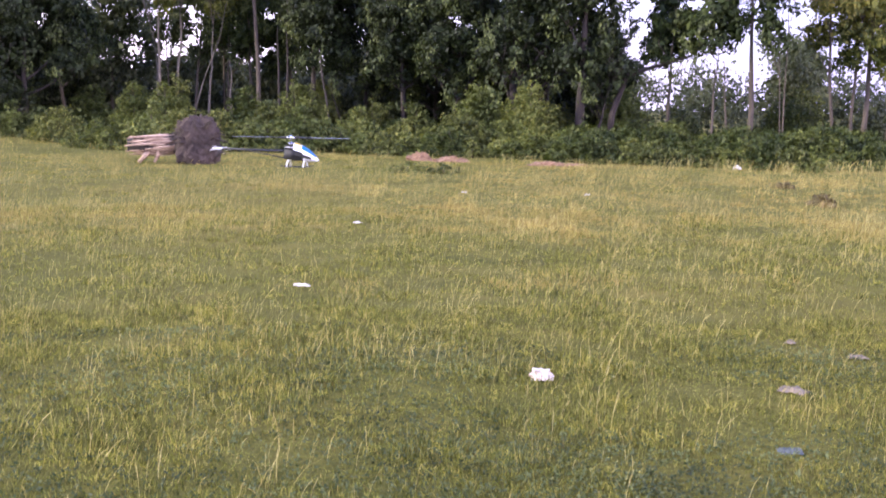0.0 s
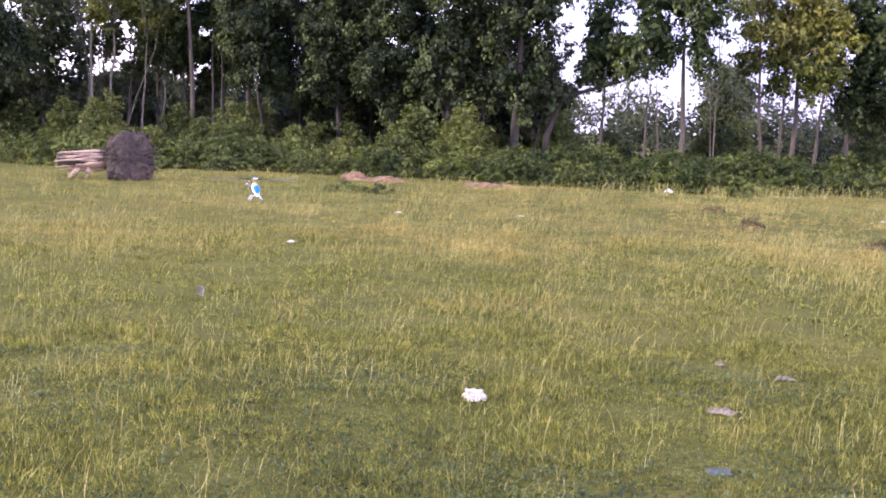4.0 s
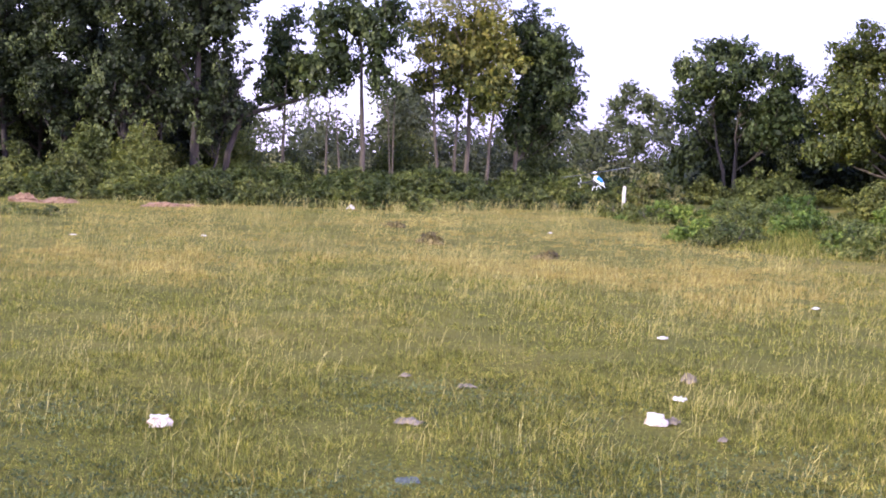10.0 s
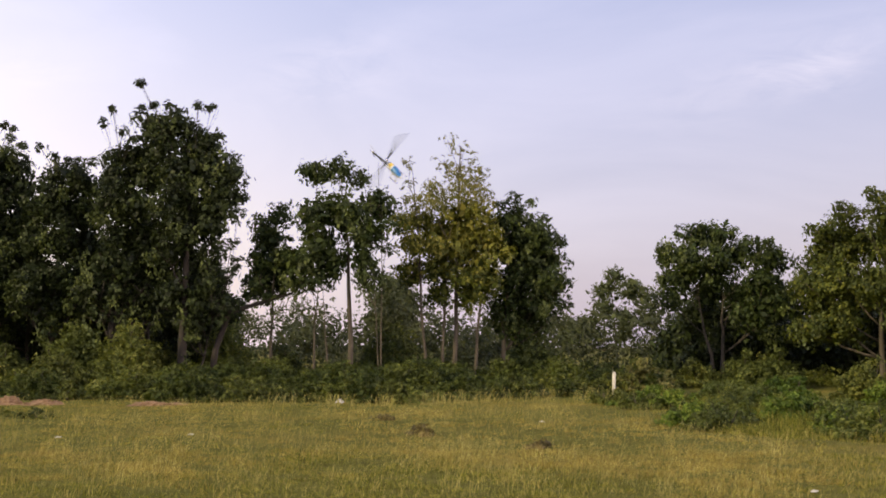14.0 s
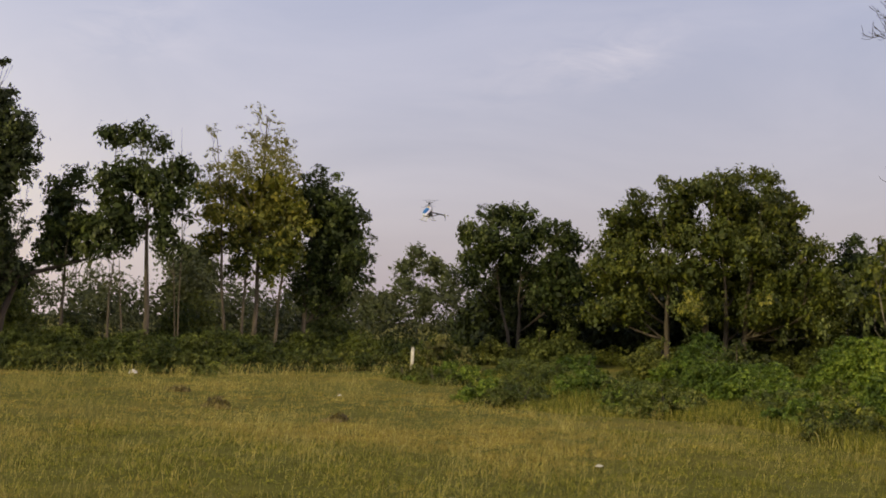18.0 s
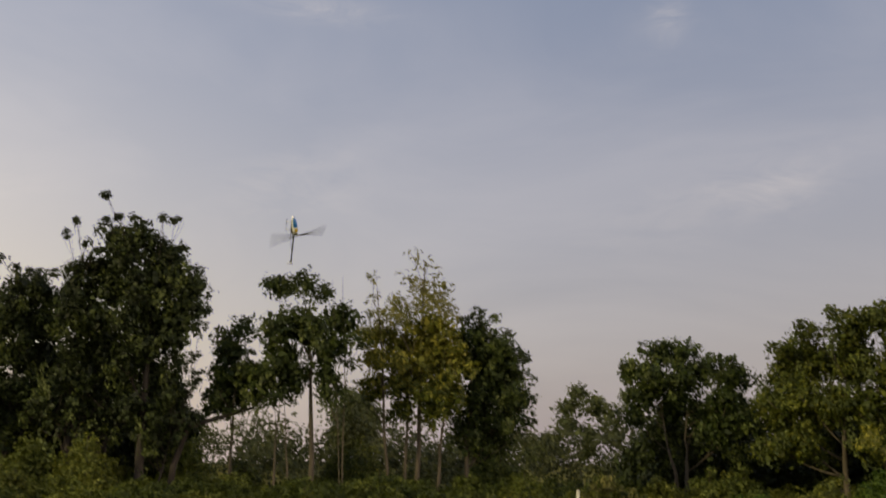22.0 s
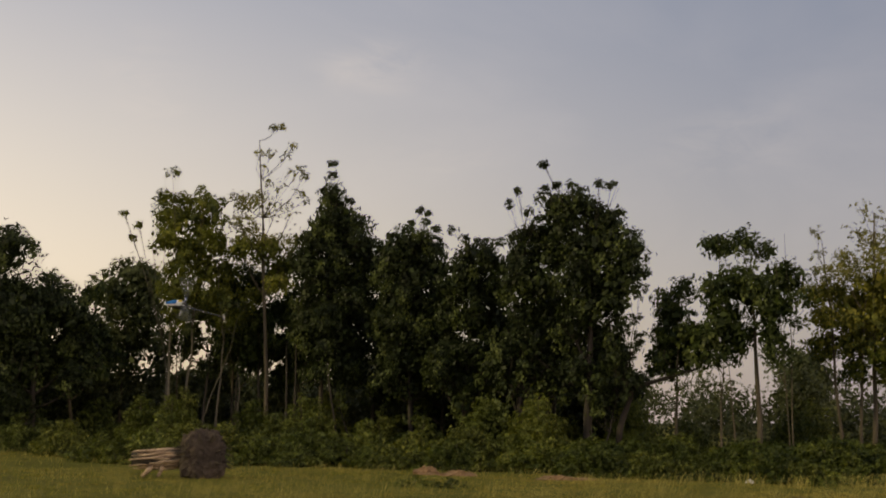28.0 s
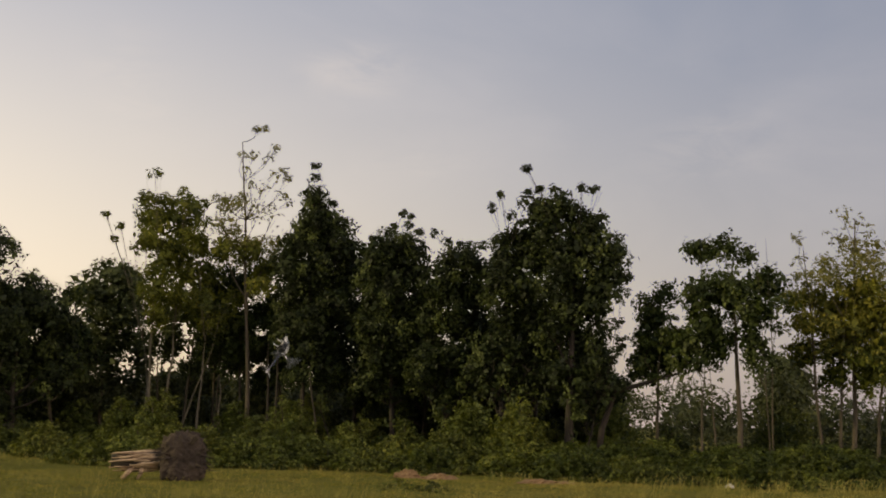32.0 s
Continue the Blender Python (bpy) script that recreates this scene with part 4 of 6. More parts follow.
tree("tree", -1.2, 45.0, "green",
     [(-1.3, 8.3, 0.75), (-0.4, 8.4, 0.68), (0.2, 8.1, 0.63), (1.1, 7.1, 0.79), (1.7, 6.3, 0.54), (-1.4, 6.5, 0.88), (-0.6, 7.0, 0.75), (0.0, 6.6, 0.88), (0.7, 6.0, 0.88), (-1.2, 5.6, 0.94), (-1.8, 4.8, 0.79), (-0.8, 4.9, 0.88), (0.1, 5.4, 0.54), (0.5, 4.8, 0.71), (0.8, 4.3, 0.63), (-1.4, 4.0, 0.67), (-2.1, 5.1, 0.50), (1.4, 5.4, 0.39)],
     [(0.0, 0.1, 7.3, 0.137), (-1.4, -1.4, 4.0, 0.068), (-0.8, -0.9, 4.0, 0.053), (1.2, 1.1, 8.8, 0.034), (1.2, 1.3, 8.6, 0.027)])
tree("yellow_tree", 3.7, 46.5, "yellow",
     [(-1.6, 8.9, 0.26), (-1.7, 8.2, 0.34), (-1.9, 7.6, 0.38), (-1.4, 7.2, 0.46), (-1.8, 6.5, 0.50), (-0.1, 9.8, 0.30), (0.5, 9.6, 0.36), (-0.3, 9.1, 0.40), (0.8, 9.0, 0.42), (1.2, 8.7, 0.30), (0.2, 8.5, 0.52), (1.0, 8.2, 0.46), (-0.6, 7.9, 0.50), (0.4, 7.8, 0.60), (1.2, 7.5, 0.50), (-0.7, 7.2, 0.60), (0.3, 7.0, 0.72), (1.2, 6.8, 0.62), (-1.2, 6.6, 0.55), (-0.3, 6.4, 0.66), (0.6, 6.1, 0.80), (1.4, 5.9, 0.66), (-1.6, 5.7, 0.58), (-0.7, 5.6, 0.68), (0.2, 5.3, 0.80), (1.2, 5.0, 0.78), (-1.5, 4.7, 0.66), (-0.6, 4.6, 0.70), (0.5, 4.3, 0.78), (1.5, 4.2, 0.66), (-0.4, 3.7, 0.58), (0.8, 3.5, 0.62)],
     [(-0.9, -1.6, 8.6, 0.08), (-0.3, -0.4, 5.9, 0.08), (0.2, 0.3, 9.6, 0.118), (0.9, 0.8, 6.2, 0.085)],
     [(2.0, 5.1, 0.36), (2.2, 5.3, 0.21), (1.6, 5.9, 0.3)])
tree("tree", 6.7, 47.5, "green",
     [(0.0, 7.6, 0.45), (-0.6, 7.4, 0.32), (0.7, 7.4, 0.36), (1.2, 6.9, 0.34), (1.9, 5.9, 0.36), (2.1, 5.1, 0.34), (2.1, 4.2, 0.4), (2.2, 3.4, 0.34), (-0.1, 7.0, 0.6), (-0.5, 6.7, 0.6), (0.4, 6.3, 1.07), (1.1, 6.0, 0.87), (-0.3, 5.6, 0.99), (0.6, 5.1, 1.16), (1.5, 5.1, 0.63), (1.1, 4.2, 1.16), (0.2, 3.9, 1.16), (1.6, 4.0, 0.63), (0.8, 3.1, 0.95), (-0.4, 3.1, 0.79), (1.6, 3.3, 0.54), (0.1, 2.5, 0.79)],
     [(-0.4, -0.1, 6.1, 0.129)])
tree("tree", 0.8, 70.0, "far",
     [(0.1, 5.0, 1.16), (0.9, 4.7, 0.67), (-0.6, 4.2, 0.91), (0.5, 4.0, 1.03), (-0.1, 3.3, 0.91)],
     [(0.0, -0.1, 4.3, 0.114)])
tree("tree", 11.6, 80.0, "far",
     [(0.0, 6.4, 0.75), (-0.6, 5.3, 0.84), (0.8, 5.5, 0.92), (1.7, 4.9, 0.92), (-0.7, 4.1, 0.92), (-1.9, 2.9, 1.17), (2.1, 3.6, 0.92), (0.5, 3.5, 0.92), (-3.1, 2.4, 1.17)],
     [(0.0, -0.1, 5.4, 0.114)])
tree("tree", 16.6, 54.0, "green",
     [(-1.8, 6.8, 0.57), (-1.1, 6.6, 0.79), (-0.2, 6.7, 0.79), (-2.3, 5.8, 0.79), (-1.4, 5.5, 1.07), (-0.2, 5.3, 1.07), (0.8, 5.8, 0.97), (1.9, 6.3, 0.31), (1.8, 5.6, 0.91), (2.6, 5.5, 0.57), (-2.1, 4.7, 0.91), (-0.8, 4.3, 1.02), (0.5, 3.8, 1.13), (1.6, 4.5, 1.18), (2.3, 3.5, 1.07), (1.2, 3.1, 1.07), (-2.3, 3.8, 0.73)],
     [(-0.2, 0.5, 3.8, 0.137), (-0.5, -0.8, 3.7, 0.122)])
tree("round_tree", 24.8, 51.0, "warm",
     [(0.7, 8.1, 0.48), (1.5, 8.1, 0.58), (2.6, 8.0, 0.58), (0.1, 7.6, 0.75), (3.2, 7.3, 0.75), (-1.3, 7.7, 0.42), (-2.5, 7.2, 0.53), (-3.3, 6.4, 0.75), (-0.8, 7.0, 1.02), (1.3, 7.0, 1.22), (2.6, 6.6, 1.22), (3.7, 6.6, 0.75), (-3.6, 5.4, 0.75), (-2.1, 6.0, 1.12), (-0.6, 5.6, 1.22), (0.9, 5.4, 1.22), (2.4, 5.1, 1.22), (3.7, 5.3, 1.12), (4.8, 5.1, 0.58), (-3.8, 4.0, 1.02), (-2.7, 4.4, 1.12), (-1.3, 4.1, 1.22), (0.2, 3.9, 1.12), (1.7, 3.7, 1.12), (3.2, 3.8, 1.22), (4.3, 3.9, 1.12), (-3.8, 2.5, 0.97), (-2.8, 2.6, 0.97), (2.9, 2.6, 1.12), (4.2, 2.6, 1.12), (5.2, 3.6, 1.02), (5.7, 2.9, 1.07)],
     [(-1.1, -1.0, 5.1, 0.167), (0.5, 0.2, 5.1, 0.152), (1.2, 1.4, 5.3, 0.152), (1.8, 2.2, 5.8, 0.167)],
     [(-0.3, 2.6, 0.51), (0.2, 2.2, 0.27), (2.4, 3.0, 0.39)])
tree("tree", 31.5, 56.0, "green",
     [(0.3, 5.6, 0.64), (0.1, 4.8, 0.94), (0.8, 4.6, 0.94), (0.3, 3.4, 1.24), (1.0, 3.0, 1.12), (-0.3, 2.4, 1.02)],
     [(-0.1, 0.0, 4.2, 0.114)])
tree("tree", 33.0, 34.0, "olive",
     [(0.1, 4.2, 0.36), (0.6, 3.8, 0.65), (-0.2, 3.4, 0.58), (0.5, 2.9, 0.78), (-0.2, 2.5, 0.55), (0.8, 2.0, 0.65)],
     [(0.0, 0.1, 2.9, 0.068), (0.2, 0.6, 2.9, 0.046)])


def second_row():
    """Trees that close the gaps behind the front row, their crowns grown into each other."""
    rs = np.random.default_rng(47)
    for bearing, dist, look_of, top, low, half in ((-32.7, 61, "green", 8.0, 3.6, 1.5), (-25.7, 62, "far", 7.6, 5.0, 1.6), (-22.5, 59, "green", 8.6, 3.4, 1.4), (-19.2, 57, "dark", 9.2, 3.2, 1.5), (-15.9, 56, "dark", 8.0, 3.2, 1.4), (-13.3, 54, "dark", 7.8, 3.0, 1.3), (-10.6, 52, "dark", 7.6, 3.2, 1.3), (-7.9, 54, "dark", 5.4, 2.6, 0.9)):
        lobes = []
        for k in range(14):
            z = low + (top - low) * (k + 0.5) / 14
            u = (z - low) / (top - low)
            reach = half * (1.0 - 0.65 * u ** 2.5)
            lobes.append((round(float(rs.uniform(-reach, reach)), 2), round(z, 2), round(float(rs.uniform(0.6, 1.0)) * (1 - 0.4 * u), 2)))
        tree("tree", bearing, dist, look_of, lobes, [(0.0, float(rs.normal()) * 0.3, top * 0.75, 0.12)])


second_row()


def leaning_limb():
    """A broken bough that leans between two trees, with a bunch of leaves at its low end."""
    rs = np.random.default_rng(19)
    x, y = spot(-6.2, 46.0)
    ob = empty("broken_bough", pose(x, y, 0, 0, 0, 6.2), "dark broken bough leaning on a young tree", "bough")
    bm = bmesh.new()
    tube(bm, [(-1.2, 0.3, -0.05), (-1.0, 0.2, 1.6), (-0.5, 0.1, 3.0), (0.6, 0, 3.35), (1.9, -0.1, 3.75)], [0.14, 0.12, 0.1, 0.08, 0.04], 8)
    part("bough", bm, DARKBARK, ob)
    v = crown_leaves([(-0.3, 0, 3.3, 0.4), (0.7, 0, 3.6, 0.3), (-0.9, 0.1, 2.6, 0.4)], 80, 0.16, 0.8, rs)
    part("foliage", quads("foliage", v, LEAF["dark"]), LEAF["dark"], ob)


leaning_limb()


def far_woods():
    rs = np.random.default_rng(5)
    lobes = []
    for k in range(740):
        if k < 710:
            a, d = float(rs.uniform(-45, 45) if k % 2 else rs.uniform(-45, -9)), float(rs.uniform(64, 100))
            top = float(np.interp(a, [-45, -12, -6, 2, 9, 45], [3.6, 3.4, 3.3, 3.3, 2.9, 2.6])) + 0.8 * math.sin(a * 0.9) + 0.6 * math.sin(a * 2.3 + 1)
        else:
            a, d, top = float(rs.uniform(45, 315)), float(rs.uniform(85, 140)), 5.0
        r = float(rs.uniform(0.9, 1.9))
        x, y = spot(a, d)
        lobes.append((x, y, float(rs.uniform(0.5, top)), r))
    # the leaf colour itself carries the haze of the distance
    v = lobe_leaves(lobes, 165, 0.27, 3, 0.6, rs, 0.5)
    tagged(new("far_woods", quads("far_woods", v, LEAF["haze"])), "woods far behind the field, haze put into their grey-green colour", "woods", kind="stuff")


far_woods()


def wood_behind():
    """The wood right behind the front row of trees: dense, with shade in its leaf colour, or open, with haze in its
    colour where the row is thin.
    """
    rs = np.random.default_rng(15)

    def stand(name, spans, leaf, words, density):
        lobes = []
        for a0, a1, n, d0, d1 in spans:
            for _ in range(n):
                a = float(rs.uniform(a0, a1))
                x, y = spot(a, float(rs.uniform(d0, d1)))
                top = float(np.interp(a, [-45, -36, -31, -24, -20, -12, -7.6, 13.5, 18, 34], [6.0, 5.6, 4.2, 3.6, 3.8, 5.0, 2.6, 2.6, 3.8, 3.4])) + 0.7 * math.sin(a * 2.1)
                lobes.append((x, y, float(rs.uniform(0.6, max(1.0, top))), float(rs.uniform(0.7, 1.25))))
        v = np.concatenate([crown_leaves(lobes, density, 0.24, 0.7, rs), inner_leaves(lobes, 0.5, density * 0.5, rs)])
        tagged(new(name, quads(name, v, LEAF[leaf])), words, "woods", kind="stuff")

    # near-black leaves paint the shade under and behind the front crowns
    stand("dense_wood", ((-17, -7.6, 130, 56, 68), (-45, -32, 110, 62, 76), (13.5, 34, 200, 56, 68)), "dark", "dense wood behind the front row of trees, shade put into its dark colour", 36)
    stand("open_wood", ((-33, -16, 100, 62, 82),), "haze", "open wood behind thin trunks, haze put into its grey-green colour", 30)


wood_behind()


def undergrowth():
    """Bushes along the field's edge, higher towards the back: a few grown, then repeated."""
    rs = np.random.default_rng(11)
    kinds = ["bush", "bush_deep", "bush_light", "bush", "bush_deep"]
    words = {"bush": "leafy green bush of the undergrowth", "bush_light": "yellowish green bush of the undergrowth", "bush_deep": "deep green bush of the undergrowth", "lush": "bright green bush of the undergrowth"}

    def grown(i, w, h_, k):
        return bush("bush", -46 - (i % 6) * 0.8, 80 + i, w, h_, LEAF[k], 0.088, 230 if h_ < 1.7 else 150, words[k], "undergrowth bushes", 100 + i)

    low = [grown(i, float(rs.uniform(1.0, 2.4)), 0.3 + 0.09 * i, kinds[i % 5]) for i in range(7)]
    mid = [grown(7 + i, float(rs.uniform(1.6, 3.0)), 0.7 + 0.12 * i, kinds[(i * 2) % 5]) for i in range(7)]
    tall = [grown(14 + i, float(rs.uniform(1.6, 2.8)), 1.6 + 0.18 * i, kinds[(i * 3) % 5]) for i in range(7)]

    deep_low = [grown(22 + i, float(rs.uniform(1.2, 2.4)), 0.45 + 0.12 * i, "bush_deep") for i in range(5)]
    deep_mid = [grown(28 + i, float(rs.uniform(1.8, 3.0)), 0.9 + 0.12 * i, "bush_deep") for i in range(4)]

    def row(protos, n, a0, a1, near, deep):
        for i in range(n):
            a = a0 + (a1 - a0) * (i + float(rs.uniform(-0.9, 0.9))) / n
            d = float(edge(min(a, 13.0))) + near + float(rs.uniform(0, deep))
            x, y = spot(a, d)
            copy_thing(protos[int(rs.integers(0, len(protos)))], pose(x, y, float(lie(x, y)) - 0.02, 0, 0, float(rs.uniform(0, 360))))

    row(low, 52, -40, 13.5, 0.3, 2.6)
    row(mid, 34, -40, -8, 1.0, 4.0)
    row(deep_low + low[:2], 30, -9, 14, 2.0, 3.5)
    row(deep_mid + mid[:1], 22, -9, 14, 4.5, 6.0)
    row(deep_mid, 16, -9, 14, 2.5, 4.0)
    row(low, 26, -9, 14, 0.4, 2.4)
    row(mid, 12, -40, -9, 1.5, 3.0)
    row(mid, 16, 13, 33, 6.0, 9.0)
    row(tall, 18, -41, -9, 6.0, 8.0)
    row(tall, 7, -8, 13, 13.0, 8.0)
    row(tall, 8, 13, 38, 13.0, 8.0)


undergrowth()


def thicket():
    """The nearer thicket on the field's other side."""
    rs = np.random.default_rng(31)
    kinds = ["lush", "bush_light", "bush", "lush", "bush_light", "lush", "lush", "lush", "bush", "lush"]
    heights = [0.25, 0.35, 0.45, 0.55, 0.68, 0.8, 0.92, 1.05, 1.2, 1.4]
    protos = []
    for i in range(10):
        w = 0.7 + 1.0 * heights[i] + float(rs.uniform(0, 0.7))
        protos.append(bush("thicket_bush", 44 + i, 40 + i * 2, w, heights[i], LEAF[kinds[i]], 0.052 + 0.003 * i, 820 - 50 * i, "bright green low bush of the thicket", "thicket bushes", 200 + i, 1.8))
    for i in range(94):
        a = 16.4 + 23.0 * ((i * 0.618) % 1.0)
        back = (i % 7) * 2.2 + float(rs.uniform(0, 2.2))
        # mounds and dips: the size follows a slow swell and much chance
        swell = 0.5 + 0.5 * math.sin(a * 1.1 + 0.9) * math.cos(back * 0.35 + a * 0.5)
        d = float(edge(a)) + 0.4 + back + 1.0 * math.sin(a * 2.1) + 0.6 * math.sin(a * 5.3)
        x, y = spot(a, d)
        k = min(9, max(0, int(float(rs.uniform(0, 1)) ** 1.2 * (3.5 + 0.25 * back) + swell * (1.0 + 0.38 * back))))
        k = min(k, 4 if a < 19 else 6 if a < 22 or back < 3 else 9)
        copy_thing(protos[k], pose(x, y, float(lie(x, y)) - 0.02, 0, 0, float(rs.uniform(0, 360))))
    # low stragglers between the post and the thicket
    for i in range(15):
        a = 10.8 + 6.5 * ((i * 0.618 + 0.2) % 1.0)
        x, y = spot(a, float(rs.uniform(25 if a > 14.3 else 33, 40)))
        copy_thing(protos[int(rs.integers(0, 4))], pose(x, y, float(lie(x, y)) - 0.02, 0, 0, float(rs.uniform(0, 360))))


thicket()


# ---- root mound, logs, post ----
def fallen_tree():
    """An uprooted tree: the upright plate of roots and soil, and the split trunk lying behind it."""
    x, y = spot(-27.0, 33.5)
    ob = empty("fallen_tree", pose(x, y, float(lie(x, y)), 0, 0, 27.0), "uprooted tree with a dark upturned root plate and pale split trunk", "fallen tree")
    rs = np.random.default_rng(3)
    bm = bmesh.new()
    bmesh.ops.create_icosphere(bm, subdivisions=6, radius=1)
    for v in bm.verts:
        c = v.co.copy()
        c /= (abs(c.x) ** 3.4 + abs(c.y) ** 3.4 + abs(c.z) ** 3.4) ** (1 / 3.4)
        n = noise.fractal(v.co * 2.4, 0.6, 2.0, 6) * 0.12 + noise.noise(v.co * 6) * 0.06 + noise.noise(v.co * 15) * 0.035 + noise.noise(v.co * 31) * 0.02
        c *= 1 + n
        v.co = Vector((c.x * 0.56, c.y * 0.3, max(-0.05, 0.6 + c.z * 0.66 + (0.1 * noise.noise(v.co * 4) if c.z > 0.7 else 0))))
        if v.co.z < 0.5:
            v.co.x *= 1 + (0.5 - v.co.z) * 0.35
            v.co.y *= 1 + (0.5 - v.co.z) * 0.7
    part("root_plate", bm, ROOTSOIL, ob)
    for _ in range(54):
        a = float(rs.uniform(-0.75, math.pi + 0.3))
        s, c = math.sin(a), math.cos(a)
        p = Vector((c * 0.55, float(rs.normal()) * 0.16, 0.62 + s * 0.62))
        q = p + Vector((c * float(rs.uniform(0.06, 0.33)) + float(rs.normal()) * 0.06, float(rs.normal()) * 0.12, s * float(rs.uniform(0.0, 0.16)) - 0.06))
        bend = Vector((float(rs.normal()) * 0.04, 0, float(rs.normal()) * 0.05))
        bm = bmesh.new()
        tube(bm, [p - Vector((c, 0, s)) * 0.2, p, p.lerp(q, 0.5) + bend, q, q + bend * 0.8], [0.028, 0.02, 0.012, 0.007, 0.003], 5)
        part("root", bm, ROOTSOIL, ob)
    # trunk, torn into long strips round a dark core
    bm = bmesh.new()
    tube(bm, [(-0.3, 0.42, 0.52), (-0.9, 0.43, 0.52), (-1.5, 0.44, 0.5), (-1.9, 0.45, 0.48)], [0.25, 0.25, 0.23, 0.17], 20)
    trunk = part("trunk", bm, DARKBARK, ob, "pale weathered trunk torn into long strips")
    for i in range(64):
        a = 2 * math.pi * (i * 0.618 % 1.0)
        r0 = float(rs.uniform(0.22, 0.285))
        x0, ln = -0.3 - float(rs.uniform(0, 0.7)), float(rs.uniform(0.5, 1.3))
        x1 = max(x0 - ln, -2.05 + float(rs.uniform(0, 0.2)))
        th = float(rs.uniform(0.016, 0.038))
        wob = rs.normal(size=(6, 2)) * 0.012
        drift = float(rs.normal()) * 0.2
        pts = [(x0 + (x1 - x0) * m / 5, 0.42 + math.cos(a + drift * m / 5) * r0 + wob[m, 0], 0.52 + math.sin(a + drift * m / 5) * r0 * 0.95 + wob[m, 1] - 0.012 * m) for m in range(6)]
        bm = bmesh.new()
        tube(bm, pts, [th * k for k in (0.5, 1.0, 0.9, 1.05, 0.8, 0.4)], 6)
        part("wood_strip", bm, LOG, trunk)
    for x0, x1, r in ((-1.35, -1.6, 0.07), (-1.1, -1.18, 0.055)):
        bm = bmesh.new()
        tube(bm, [(x0, 0.3, 0.36), ((x0 + x1) / 2 + 0.05, 0.22, 0.2), (x1, 0.2, 0.02)], [r * 1.2, r, r * 0.75], 10)
        part("branch_stub", bm, LOG, ob)


def post():
    x, y = spot(11.4, 41.8)
    ob = empty("boundary_post", pose(x, y, float(lie(x, y)) - 0.02, 0, 1.5, -11), "whitewashed square concrete boundary post standing in grass", "post")
    bm = bmesh.new()
    box(bm, 0, 0, 0.42, 0.115, 0.115, 0.88, 0.016)
    part("shaft", bm, CONCRETE, ob)
    bm = bmesh.new()
    tube(bm, [(0, 0, 0.85), (0, 0, 0.9)], [0.066, 0.03], 8)
    part("cap", bm, CONCRETE, ob)


def dirt_heap(bearing, dist, w, h_, seed):
    x, y = spot(bearing, dist)
    bm = bmesh.new()
    bmesh.ops.create_icosphere(bm, subdivisions=4, radius=1)
    o = Vector((seed * 3.1, seed, 0))
    for v in bm.verts:
        n = 1 + 0.3 * noise.fractal(v.co * 1.8 + o, 0.8, 2.0, 4)
        n += 0.16 * noise.noise(v.co * 6 + o) + 0.1 * noise.noise(v.co * 13 + o)
        v.co = Vector((v.co.x * w * n, v.co.y * w * 0.6 * n, v.co.z * h_ * n * 0.8))
    me = bpy.data.meshes.new("bare_earth")
    bm.to_mesh(me)
    bm.free()
    me.materials.append(SOIL)
    ob = new("bare_earth", me)
    ob.matrix_basis = pose(x, y, float(lie(x, y)) - 0.05, 0, 0, -bearing)
    tagged(ob, "low heap of bare red earth at the undergrowth's edge", "bare earth", "red earth at the edge")


fallen_tree()
post()
dirt_heap(-16.6, 37.6, 0.4, 0.36, 1)
dirt_heap(-15.2, 37.2, 0.5, 0.26, 2)
dirt_heap(-14.6, 37.3, 0.3, 0.18, 5)
dirt_heap(-10.4, 36.0, 0.6, 0.2, 3)
dirt_heap(-9.3, 35.9, 0.5, 0.16, 4)


# ---- litter ----
def scrap(name, bearing, dist, w, d, h_, material, label, seed, lift=0.0):
    """A crumpled piece of film or paper lying in the grass."""
    rs = np.random.default_rng(seed)
    x, y = spot(bearing, dist)
    bm = bmesh.new()
    bmesh.ops.create_grid(bm, x_segments=14, y_segments=12, size=0.5)
    o = Vector(rs.uniform(0, 50, 3).tolist())
    for v in bm.verts:
        p = v.co.copy()
        f = noise.noise(p * 4 + o) * 0.5 + noise.noise(p * 9 + o) * 0.3
        edge_fall = max(0.0, 1 - 2.0 * max(abs(p.x), abs(p.y))) ** 0.5
        v.co = Vector((p.x * 0.8 * w * (1 + 0.3 * noise.noise(p * 3 - o)), p.y * 0.8 * d * (1 + 0.3 * noise.noise(p * 3 + o * 2)), h_ * (0.15 + edge_fall * (0.5 + 1.1 * f) + 0.3 * f)))
    bmesh.ops.solidify(bm, geom=bm.faces[:], thickness=0.003)
    low = min(v.co.z for v in bm.verts)
    for v in bm.verts:
        v.co.z -= low
    me = bpy.data.meshes.new(name)
    bm.to_mesh(me)
    bm.free()
    me.materials.append(material)
    ob = new(name, me)
    ob.matrix_basis = pose(x, y, float(lie(x, y)) + lift * 0.5, 0, 0, float(rs.uniform(-30, 30)) - bearing)
    tagged(ob, label, "litter", "litter in the grass")
    return ob


